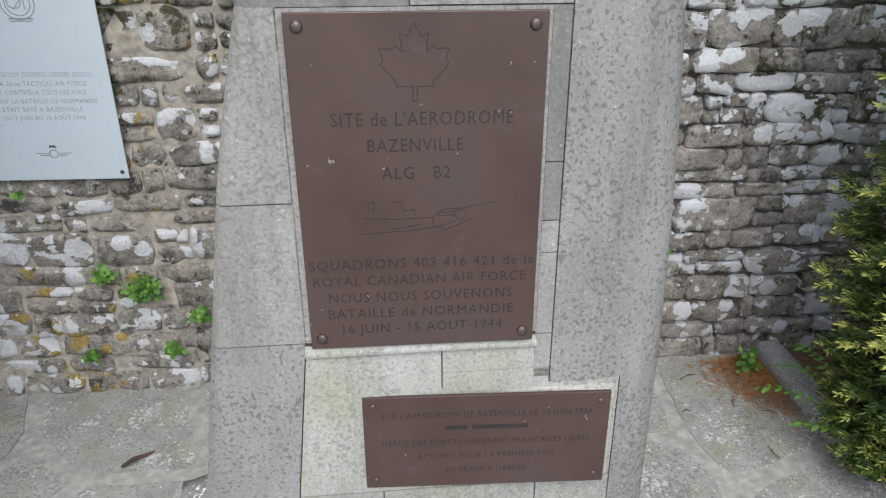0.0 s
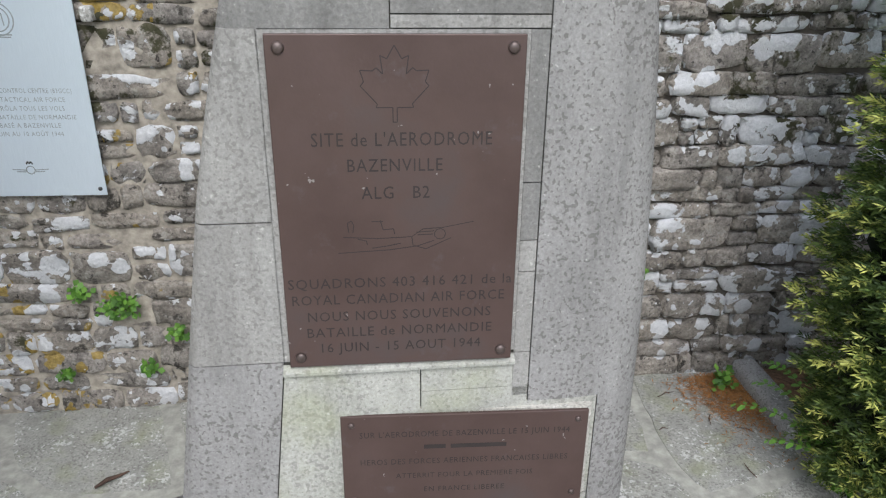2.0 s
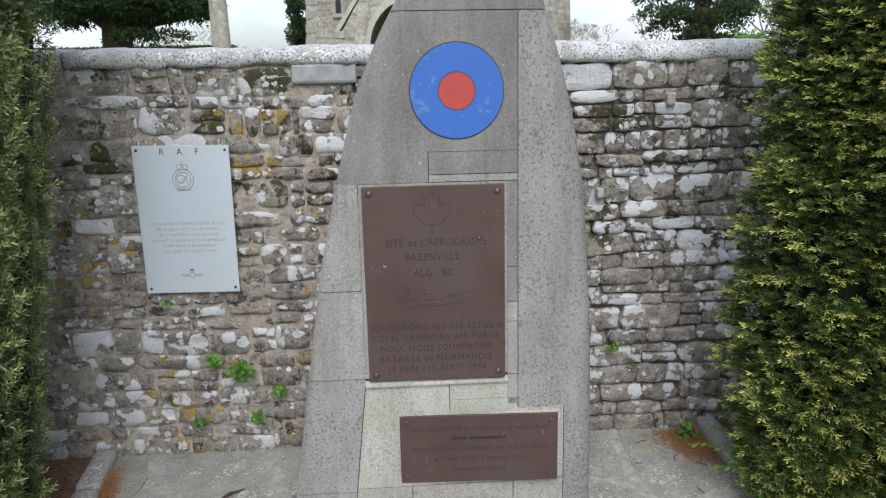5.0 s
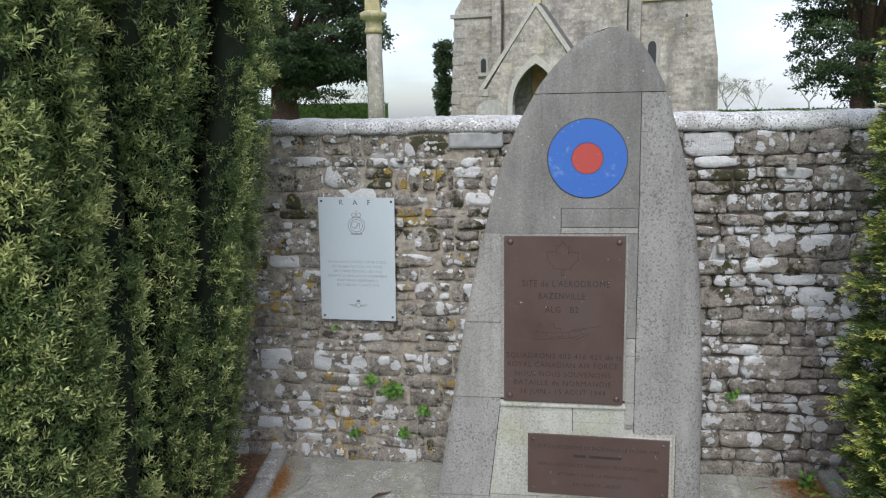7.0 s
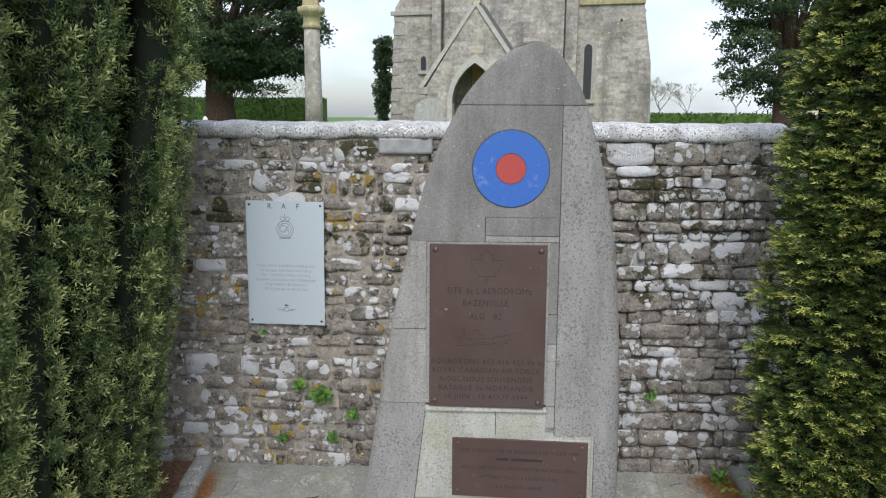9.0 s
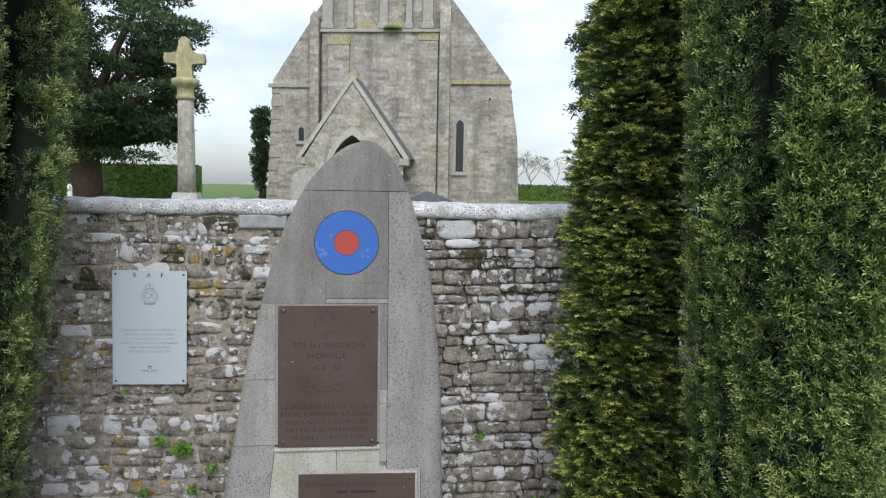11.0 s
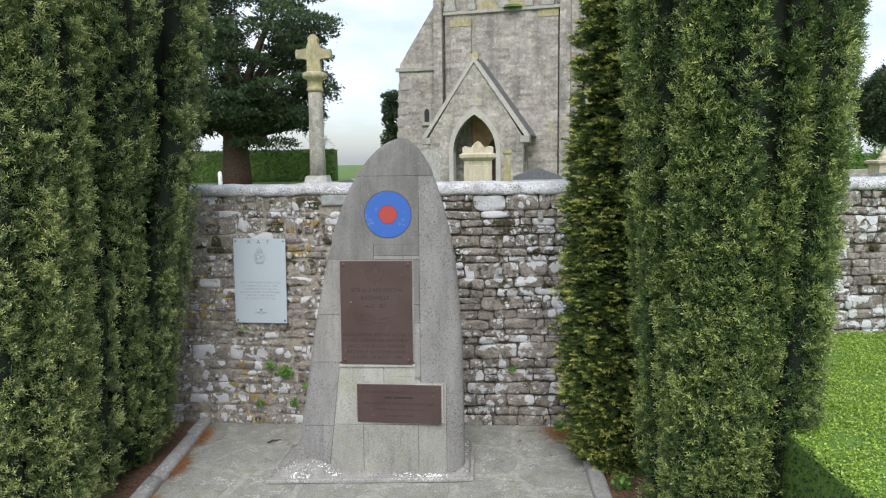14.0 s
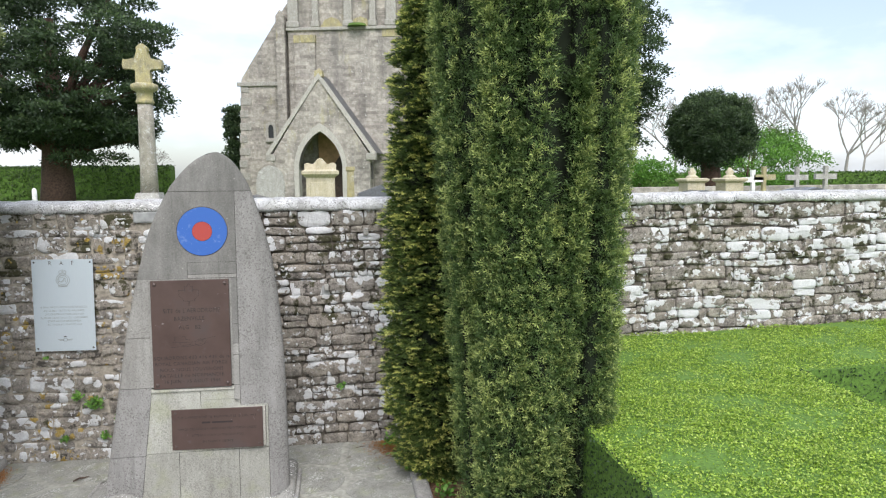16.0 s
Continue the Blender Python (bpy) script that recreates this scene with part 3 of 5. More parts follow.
part("bedding", bm, PAVE_JOINT, pavement, "pale mortar bedding")


def clip_half(poly, p, n):
    """The part of a polygon on the side of p away from n."""
    out = []
    for i in range(len(poly)):
        a, b = poly[i], poly[(i + 1) % len(poly)]
        da, db = (a - p).dot(n), (b - p).dot(n)
        if da <= 0:
            out.append(a)
        if da * db < 0:
            out.append(a + (b - a) * (da / (da - db)))
    return out


def crazy_paving():
    rnd = random.Random(21)
    x0, x1, y0, y1 = -1.235, 1.415, -5.6, 0.015
    sites = []
    ny, nx = 13, 6
    for j in range(ny):
        for i in range(nx):
            sites.append(Vector((x0 + (x1 - x0) * (i + 0.5 + rnd.uniform(-0.42, 0.42)) / nx, y0 + (y1 - y0) * (j + 0.5 + rnd.uniform(-0.42, 0.42)) / ny)))
    for s in sites:
        poly = [Vector((edge_x(y0), y0)), Vector((x1, y0)), Vector((x1, y1)), Vector((edge_x(y1), y1))]
        for o in sites:
            if o is not s and (o - s).length < 1.6:
                d = o - s
                poly = clip_half(poly, (s + o) / 2 - d.normalized() * rnd.uniform(0.006, 0.017), d.normalized())
                if len(poly) < 3:
                    break
        if len(poly) < 3:
            continue
        z = 0.010 + rnd.uniform(-0.003, 0.004)
        bm = bmesh.new()
        c = sum(poly, Vector((0, 0))) / len(poly)
        worn = []
        for a, b in zip(poly, poly[1:] + poly[:1]):
            steps = max(1, int((b - a).length / 0.06))
            for q in range(steps):
                p = a + (b - a) * (q / steps)
                worn.append(p + (c - p).normalized() * (0.010 + 0.012 * noise.noise((p.x * 14, p.y * 14, 3)) + (0.014 if q == 0 else 0)))
        poly = worn
        top = [bm.verts.new((*(p + (c - p) * 0.02), z)) for p in poly]
        low = [bm.verts.new((*p, -0.01)) for p in poly]
        bm.faces.new(top)
        for i in range(len(poly)):
            j = (i + 1) % len(poly)
            bm.faces.new((low[i], low[j], top[j], top[i]))
        part("paving_stone", bm, PAVE, pavement)


crazy_paving()


def kerb(x, y0, y1, step, label):
    k = thing("kerb", label, "kerb", (x, y0, 0), kind="structure")
    y = 0.0
    rnd = random.Random(int(x * 100))
    while y < y1 - y0 - 0.05:
        w = min(step, y1 - y0 - y)
        sl = rnd.uniform(-0.008, 0.008)
        part("kerb_stone", block(-0.048 + sl, 0.048 + sl, y + 0.004, y + w - 0.004, -0.03, 0.062 + rnd.uniform(-0.006, 0.006), 0.028, 3), KERB, k, "", True)
        y += w
    return k


bed_kerb = kerb(-1.232, -3.6, 0.0, 0.66, "rounded concrete kerb edging a planting bed")
bed_kerb.matrix_basis = Matrix.Translation((-1.232, 0, 0)) @ Matrix.Rotation(radians(4.86), 4, "Z") @ Matrix.Translation((0, -3.6, 0))
kerb(1.43, -5.2, 0.0, 0.8, "worn concrete kerb beside the yew bed")

# ---- wing-shaped memorial stone ----
memorial = thing("memorial_stone", "tall grey stone memorial shaped like an aircraft wing tip", "monument", (0, 0, 0))


def front_y(z):
    return -0.862 + 0.058 * z


def left_x(z):
    """Trailing edge, bowing in to the rounded tip."""
    if z > 1.79:
        return 0.32 - 0.267 * (max(0.0, Z_TOP - z) / 0.213) ** 0.55
    if z < 1.0:
        return -0.348 + 0.160 * z
    s = z - 1.0
    return -0.188 + 0.195 * s + 0.08 * s * s + 0.42 * max(0.0, z - 1.48) ** 2


def right_x(z):
    """Leading edge."""
    if z > 1.79:
        return 0.32 + 0.186 * (max(0.0, Z_TOP - z) / 0.213) ** 0.5
    return 0.672 - 0.010 * z - 0.07 * max(0.0, z - 0.6) ** 2 - 0.15 * max(0.0, z - 1.2) ** 2


Z_TOP = 2.003


def nose(z):
    """How far from the leading edge the face begins to curve back, and how deep."""
    w = min(1, (right_x(z) - left_x(z)) / 0.85)
    return 0.20 * w, 0.075 * w


def face_y(x, z):
    w, d = nose(z)
    xr = right_x(z)
    u = max(0.0, min(1.0, (x - (xr - w)) / w))
    y = front_y(z) + d * (1 - max(0.0, 1 - u ** 2.4) ** (1 / 2.4))
    e = max(0.0, 1 - (x - left_x(z)) / 0.016)
    return y + 0.016 * e * e


def facing_block(name, xa, xb, z0, z1, mat, label="", gap=0.0013, proud=0.006, open_z=(1, 1)):
    """A block of the facing: between two lines x(z), following the curved front."""
    z0, z1 = z0 + gap * open_z[0], z1 - gap * open_z[1]
    nz = max(6, int((z1 - z0) / 0.02))
    vs, fs = [], []
    nx = 14
    for j in range(nz + 1):
        z = z0 + (z1 - z0) * j / nz
        a, b = xa(z) + gap, xb(z) - gap
        b = max(b, a + 0.002)
        ends = b > right_x(z) - 0.012
        for i in range(nx + 1):
            t = i / nx
            if ends:
                t = math.sin(t * math.pi / 2)
            x = a + (b - a) * t
            vs.append((x, face_y(x, z), z))
    n = nx + 1
    fs = [(j * n + i, j * n + i + 1, (j + 1) * n + i + 1, (j + 1) * n + i) for j in range(nz) for i in range(nx)]
    rim = [i for i in range(n)] + [j * n + nx for j in range(1, nz + 1)] + [nz * n + i for i in range(nx - 1, -1, -1)] + [j * n for j in range(nz - 1, 0, -1)]
    k0 = len(vs)
    for i in rim:
        vs.append(vs[i])
    for i in rim:
        vs.append((vs[i][0], vs[i][1] + proud + 0.004, vs[i][2]))
    for a in range(len(rim)):
        b = (a + 1) % len(rim)
        fs.append((k0 + b, k0 + a, k0 + len(rim) + a, k0 + len(rim) + b))
    me = mesh(name, vs, fs, mat)
    ob = put(name, me, memorial, label)
    me.polygons.foreach_set("use_smooth", [i < nz * nx for i in range(len(me.polygons))])
    return ob


def wing_body():
    """The core: front set back behind the facing, a curved back."""
    vs, fs, rows = [], [], []
    zs = [0.0, 0.15, 0.4, 0.7, 1.0, 1.25, 1.48, 1.6, 1.7, 1.79, 1.83, 1.87, 1.90, 1.93, 1.955, 1.975, 1.988, 1.996, Z_TOP - 0.001]
    n = 16
    for z in zs:
        a, b = left_x(z) + 0.002, right_x(z) - 0.002
        if b < a + 0.01:
            a, b = (a + b) / 2 - 0.005, (a + b) / 2 + 0.005
        row = []
        for i in range(n + 1):
            x = a + (b - a) * math.sin(i / n * math.pi / 2)
            row.append((x, face_y(x, z) + 0.006, z))
        w, d = nose(z)
        deep = 0.17 * w / 0.20
        yb = front_y(z) + d
        for i in range(n - 1, -1, -1):
            t = i / n
            x = a + (b - a) * math.sin(t * math.pi / 2)
            u = max(0.0, (x - (b - w)) / w)
            thick = deep * math.sqrt(max(0, 1 - min(1, u) ** 2)) if x > b - w else deep * (0.25 + 0.75 * (x - a) / (b - w - a))
            row.append((x, yb + thick * 0.9, z))
        rows.append(row)
    m = len(rows[0])
    for r in rows:
        vs += r
    fs = [(j * m + i, j * m + (i + 1) % m, (j + 1) * m + (i + 1) % m, (j + 1) * m + i) for j in range(len(rows) - 1) for i in range(m)]
    fs += [tuple(range(m))[::-1], tuple((len(rows) - 1) * m + i for i in range(m))]
    return put("core", mesh("core", vs, fs, JOINT, False), memorial, "dark weathered stone core showing in the joints")


wing_body()
XJ = 0.416
pale_edge = lambda z: -0.058 - 0.115 * max(0.0, 0.70 - z)
facing_block("cap_stone", left_x, right_x, 1.787, 2.0025, DARK, "rounded cap stone streaked with damp")
facing_block("facing_stone", left_x, lambda z: -0.055, 0.985, 1.306, GREY, open_z=(1, 0))
facing_block("facing_stone", left_x, lambda z: -0.055, 0.705, 0.985, GREY)
facing_block("facing_stone", left_x, lambda z: pale_edge(z), 0.325, 0.705, SPECK)
facing_block("facing_stone", left_x, lambda z: pale_edge(z), 0.03, 0.325, SPECK)
facing_block("facing_stone", left_x, lambda z: XJ, 1.395, 1.787, DARK, "dark facing stone behind the roundel", open_z=(0, 1))
facing_block("facing_stone", left_x, lambda z: 0.152, 1.306, 1.395, DARK, open_z=(0, 0))
facing_block("facing_stone", lambda z: 0.152, lambda z: XJ, 1.328, 1.395, DARK, "narrow inset slab above the plaque")
facing_block("facing_stone", lambda z: 0.152, lambda z: XJ, 1.306, 1.328, GREY)
facing_block("facing_stone", lambda z: XJ, right_x, 0.585, 1.787, SPECK, "long speckled stone of the rounded leading edge", open_z=(0, 1))
facing_block("facing_stone", lambda z: 0.565, right_x, 0.03, 0.585, SPECK, open_z=(1, 0))
for za, zb, mt in ((1.045, 1.306, DARK), (0.935, 1.045, DARK), (0.872, 0.935, GREY), (0.70, 0.872, GREY), (0.60, 0.70, GREY)):
    facing_block("edge_stone", lambda z: 0.382, lambda z: XJ, za, zb, mt)
facing_block("facing_stone", lambda z: -0.06, lambda z: 0.384, 0.705, 1.306, GREY, "recessed panel behind the plaque")
facing_block("pale_stone", pale_edge, lambda z: 0.20, 0.585, 0.690, PALE, "pale limewashed stone under the plaque", open_z=(0, 0))
facing_block("pale_stone", lambda z: 0.20, lambda z: 0.384, 0.622, 0.690, PALE)
facing_block("pale_stone", lambda z: 0.20, lambda z: XJ, 0.585, 0.622, PALE, open_z=(0, 0))
facing_block("pale_stone", pale_edge, lambda z: 0.565, 0.335, 0.585, PALE, open_z=(1, 0))
for xa, xb in ((None, 0.075), (0.075, 0.40), (0.40, 0.565)):
    facing_block("pale_stone", pale_edge if xa is None else (lambda z, q=xa: q), lambda z, q=xb: q, 0.03, 0.335, PALE_LOW)
# sloping ledge under the plaque
bm = bmesh.new()
ly = front_y(0.69)
prof = [(ly - 0.011, 0.680), (ly - 0.011, 0.686), (ly + 0.004, 0.697), (ly + 0.004, 0.674)]
ra = [bm.verts.new((-0.060, y, z)) for y, z in prof]
rb = [bm.verts.new((0.384, y, z)) for y, z in prof]
bm.faces.new(ra)
bm.faces.new(rb[::-1])
for i in range(4):
    bm.faces.new((ra[i], rb[i], rb[(i + 1) % 4], ra[(i + 1) % 4]))
part("ledge", bm, PALE, memorial, "pale algae-stained ledge")


def plinth():
    """A low sloped mortar foot that rises to the stone."""
    nx, ny = 60, 14
    x0, x1, y0, y1 = -0.47, 0.70, -0.905, -0.47
    vs = []
    for j in range(ny + 1):
        for i in range(nx + 1):
            x = x0 + (x1 - x0) * i / nx
            y = y0 + (y1 - y0) * j / ny
            into = min(1.0, j / 4)
            left = max(0.0, min(1.0, (x - x0) / 0.20))
            rise = 0.038 + into * (0.13 * math.exp(-((x + 0.24) / 0.14) ** 2) + 0.03 + 0.035 * math.exp(-((x - 0.66) / 0.07) ** 2)) * left
            rise *= 0.75 + 0.25 * min(1, (x1 - x) / 0.02) 
            y += 0.058 * (x - 0.12) * (1 - j / ny)
            vs.append((x, y - (0.006 * noise.noise((x * 9, 3, 1)) if j == 0 else 0), rise + 0.008 * noise.noise((x * 16, y * 16, 2))))
    n = nx + 1
    fs = [(j * n + i, j * n + i + 1, (j + 1) * n + i + 1, (j + 1) * n + i) for j in range(ny) for i in range(nx)]
    rim = [i for i in range(n)] + [j * n + nx for j in range(1, ny + 1)] + [ny * n + i for i in range(nx - 1, -1, -1)] + [j * n for j in range(ny - 1, 0, -1)]
    k0 = len(vs)
    for i in rim:
        vs.append((vs[i][0], vs[i][1] + (0.006 if i < n else 0), 0.004))
    for a in range(len(rim)):
        b = (a + 1) % len(rim)
        fs.append((rim[b], rim[a], k0 + a, k0 + b))
    put("plinth", mesh("plinth", vs, fs, PLINTH, True), memorial, "low sloping foot speckled with white lichen")


bm = block(-0.49, 0.722, -0.930, -0.46, 0.012, 0.037, 0.005, 1)
for v in bm.verts:
    if v.co.y < -0.8:
        v.co.y += 0.058 * (v.co.x - 0.12)
part("base_slab", bm, KERB, memorial, "thin grey base slab")
plinth()
FACE = 90 - math.degrees(math.atan(0.058))


def on_face(x, z, lift):
    return pose(x, front_y(z) - lift, z, FACE, 0, 0)


def disc(r, t, sides=64):
    bm = bmesh.new()
    top = [bm.verts.new((r * math.cos(6.28319 * i / sides), r * math.sin(6.28319 * i / sides), t)) for i in range(sides)]
    low = [bm.verts.new((v.co.x, v.co.y, 0)) for v in top]
    bm.faces.new(top)
    for i in range(sides):
        j = (i + 1) % sides
        bm.faces.new((low[i], low[j], top[j], top[i]))
    return bm


def lathe_ring(ri, ro, t, sides=64):
    bm = bmesh.new()
    rows = []
    for r, z in ((ri, 0), (ri, t), (ro, t), (ro, 0)):
        rows.append([bm.verts.new((r * math.cos(6.28319 * i / sides), r * math.sin(6.28319 * i / sides), z)) for i in range(sides)])
    for a, b in zip(rows, rows[1:]):
        for i in range(sides):
            j = (i + 1) % sides
            bm.faces.new((a[i], a[j], b[j], b[i]))
    return bm


rm = on_face(0.2385, 1.566, 0.0)
part("roundel_ring", lathe_ring(0.0545, 0.134, 0.0035), BLUE, memorial, "worn blue painted ring", m=rm)
part("roundel_centre", disc(0.0525, 0.0035), RED, memorial, "worn red painted centre", m=rm)
part("roundel_groove", lathe_ring(0.134, 0.1375, 0.0012), JOINT, memorial, "incised outline", m=rm)
part("roundel_groove", lathe_ring(0.0525, 0.0545, 0.0012), JOINT, memorial, "", m=rm)


def dome(r, h, sides=14):
    return lathe([(r, 0), (r * 0.92, h * 0.5), (r * 0.6, h * 0.88), (r * 0.15, h)], sides)


def plaque(name, label, x0, x1, z0, z1, rivet, lift, thick=0.008, yaw=0.0):
    w, h = x1 - x0, z1 - z0
    p = thing(name, label, "plaque")
    p.matrix_basis = on_face((x0 + x1) / 2, (z0 + z1) / 2, lift) @ Matrix.Rotation(radians(yaw), 4, "Y")
    part("plate", block(-w / 2, w / 2, -h / 2, h / 2, -thick, 0.0, 0.0015), BRONZE, p)
    for sx in (-1, 1):
        for sy in (-1, 1):
            part("rivet", dome(rivet, rivet * 0.6), RIVET, p, "domed bronze rivet", True, pose(sx * (w / 2 - 0.021), sy * (h / 2 - 0.021), 0))
    return p, w, h


big, bw, bh = plaque("memorial_plaque", "brown bronze plaque engraved with a maple leaf and French words", -0.046, 0.373, 0.698, 1.300, 0.0105, 0.012, 0.010, -1.2)
cz = (0.698 + 1.300) / 2
for words, z, w, h, dx in (("SITE de L'AERODROME", 1.132, 0.303, 0.024, 0.006), ("BAZENVILLE", 1.0875, 0.161, 0.023, -0.007), ("ALG   B2", 1.039, 0.117, 0.023, -0.007),
                           ("SQUADRONS 403 416 421 de la", 0.870, 0.405, 0.020, 0.001), ("ROYAL CANADIAN AIR FORCE", 0.8375, 0.387, 0.020, -0.003),
                           ("NOUS NOUS SOUVENONS", 0.8035, 0.337, 0.020, -0.002), ("BATAILLE de NORMANDIE", 0.7705, 0.343, 0.020, -0.002), ("16 JUIN - 15 AOUT 1944", 0.738, 0.298, 0.020, 0.0)):
    lettering("engraved_word", words, w, h, dx, z - cz, ENGRAVED, big)
half_leaf = [(0, 1.283), (0.0119, 1.262), (0.0229, 1.267), (0.019, 1.238), (0.0295, 1.248), (0.0357, 1.243), (0.0557, 1.244), (0.050, 1.226), (0.0557, 1.219), (0.0286, 1.190), (0.0305, 1.184), (0.0035, 1.184), (0.0035, 1.160)]
leaf_line = [(-x, y) for x, y in half_leaf[::-1]] + half_leaf + [(-0.0035, 1.160)]
strokes("engraved_maple_leaf", [[(x - 0.006, y - cz) for x, y in leaf_line]], 0.0016, ENGRAVED, big)
sk = [[(-0.10, 0.0), (-0.04, -0.004), (0.02, -0.002), (0.04, 0.012), (0.075, 0.014), (0.13, 0.024)], [(-0.11, -0.030), (-0.02, -0.026), (0.03, -0.020), (0.06, -0.010)], [(0.02, -0.002), (0.022, -0.018), (0.045, -0.026), (0.09, -0.006)],
      [(-0.09, 0.008), (-0.092, 0.026), (-0.085, 0.030), (-0.081, 0.022), (-0.083, 0.008)], [(-0.035, 0.030), (-0.030, 0.012), (-0.012, 0.014), (-0.010, 0.004)], [(-0.03, 0.028), (-0.05, 0.028)],
      [(0.028, 0.006), (0.060, 0.008)], [(0.03, 0.001), (0.058, 0.002)], [(-0.075, -0.004), (-0.06, -0.008), (-0.058, -0.016)], [(0.07 + 0.010 * math.cos(a * 0.7), 0.002 + 0.010 * math.sin(a * 0.7)) for a in range(10)], [(-0.05, -0.022), (-0.02, -0.018), (0.0, -0.014)]]
strokes("engraved_aircraft", [[(x + 0.0, y + 0.958 - cz) for x, y in l] for l in sk], 0.0015, ENGRAVED, big)

small, sw_, sh_ = plaque("memorial_plaque", "small brown bronze plaque engraved with worn French words", 0.040, 0.538, 0.350, 0.577, 0.0065, 0.017, 0.008, -3.2)
for words, y, w, h in (("SUR L'AERODROME DE BAZENVILLE LE 15 JUIN 1944", 0.069, 0.425, 0.014), ("HEROS DES FORCES AERIENNES FRANCAISES LIBRES", 0.002, 0.425, 0.014),
                       ("ATTERRIT POUR LA PREMIERE FOIS", -0.034, 0.283, 0.013), ("EN FRANCE LIBEREE", -0.070, 0.167, 0.013)):
    lettering("engraved_word", words, w, h, 0.0, y, ENGRAVED, small)
strokes("engraved_bar", [[(-0.084, 0.037), (-0.040, 0.037)], [(-0.030, 0.037), (0.084, 0.037)]], 0.010, ENGRAVED, small)

# pale mortar wedge that beds the small plaque where it stands off the stone
bm = bmesh.new()
wedge = [(0.300, front_y(0.46) + 0.002), (0.533, front_y(0.46) - 0.020), (0.549, front_y(0.46) - 0.012), (0.553, front_y(0.46) + 0.002)]
lowr = [bm.verts.new((x, y - 0.0064, 0.353)) for x, y in wedge]
uppr = [bm.verts.new((x, y + 0.0064, 0.574)) for x, y in wedge]
bm.faces.new(lowr[::-1])
bm.faces.new(uppr)
for i in range(4):
    bm.faces.new((lowr[i], lowr[(i + 1) % 4], uppr[(i + 1) % 4], uppr[i]))
part("mortar_bed", bm, DRESSED, memorial, "pale mortar behind the small plaque")

# steel plaque on the wall
raf = thing("steel_plaque", "brushed steel plaque with etched crest and lettering, screwed to the wall", "plaque")
raf.matrix_basis = pose(-0.776, -0.034, 1.055, 90, 0.9, 0)
part("plate", block(-0.184, 0.184, -0.299, 0.299, -0.004, 0.0, 0.0008, 1), STEEL, raf)
for x in (-0.168, 0.168):
    for y in (-0.28, 0.28):
        part("screw", dome(0.006, 0.003, 10), ETCH_DARK, raf, "dark screw head", True, pose(x, y, 0))
        part("spacer", lathe([(0.006, -0.03), (0.006, -0.004)], 8), ETCH_DARK, raf)
lettering("etched_word", "R    A    F", 0.148, 0.026, -0.006, 0.276, ETCH_DARK, raf)
for words, y, w in (("LE 83ème GROUP CONTROL CENTRE (83GCC)", -0.010, 0.285), ("DE LA 2ème TACTICAL AIR FORCE", -0.033, 0.245), ("QUI CONTRÔLA TOUS LES VOLS", -0.056, 0.235),
                    ("DURANT LA BATAILLE DE NORMANDIE", -0.079, 0.285), ("ETAIT BASÉ A BAZENVILLE", -0.101, 0.20), ("DU 7 JUIN AU 10 AOÛT 1944", -0.124, 0.205)):
    lettering("etched_word", words, w, 0.0125, 0.0, y, ETCH, raf)
ring = lambda r, cx, cy, n=20: [(cx + r * math.cos(6.28319 * i / n), cy + r * math.sin(6.28319 * i / n)) for i in range(n + 1)]
strokes("etched_crest", [ring(0.040, 0, 0.165), ring(0.030, 0, 0.165), ring(0.016, -0.008, 0.168), [(-0.03, 0.128), (0.03, 0.128)], [(-0.026, 0.122), (0.026, 0.122)], ring(0.010, -0.012, 0.216, 12), ring(0.010, 0.012, 0.216, 12), [(-0.02, 0.204), (0.02, 0.204)], [(0, 0.222), (0, 0.238)], [(-0.012, 0.15), (0.014, 0.18), (0.016, 0.15)]], 0.0032, ETCH, raf)
strokes("etched_badge", [ring(0.011, 0, -0.224, 14), [(-0.046, -0.222), (-0.012, -0.224)], [(-0.036, -0.228), (-0.012, -0.229)], [(0.012, -0.224), (0.046, -0.222)], [(0.012, -0.229), (0.036, -0.228)]], 0.003, ETCH, raf)
strokes("etched_badge", [[(-0.008, -0.208), (-0.004, -0.200), (0, -0.206), (0.004, -0.200), (0.008, -0.208)]], 0.004, ETCH_DARK, raf)


# ---- foliage ----
def needle_mesh(name, base, along, side, length, width, age_shade, mat):
    """Many narrow leaves as one mesh: arrays of foot points, directions and side vectors."""
    n = len(base)
    a = base - side * (width[:, None] * 0.5)
    b = base + along * (length[:, None] * 0.55) - side * (width[:, None] * 0.5)
    c = base + along * length[:, None]
    d = base + along * (length[:, None] * 0.55) + side * (width[:, None] * 0.5)
    verts = np.stack((base, b, c, d), 1).reshape(-1, 3)
    me = bpy.data.meshes.new(name)
    me.vertices.add(4 * n)
    me.vertices.foreach_set("co", verts.astype(np.float32).ravel())
    me.loops.add(4 * n)
    me.loops.foreach_set("vertex_index", np.arange(4 * n, dtype=np.int32))
    me.polygons.add(n)
    me.polygons.foreach_set("loop_start", np.arange(0, 4 * n, 4, dtype=np.int32))
    me.polygons.foreach_set("loop_total", np.full(n, 4, dtype=np.int32))
    at = me.attributes.new("age_shade", "FLOAT", "POINT")
    at.data.foreach_set("value", np.repeat(age_shade, 4).astype(np.float32))
    me.materials.append(mat)
    me.update()
    return me


def unit(v):
    return v / np.maximum(np.linalg.norm(v, axis=1, keepdims=True), 1e-9)


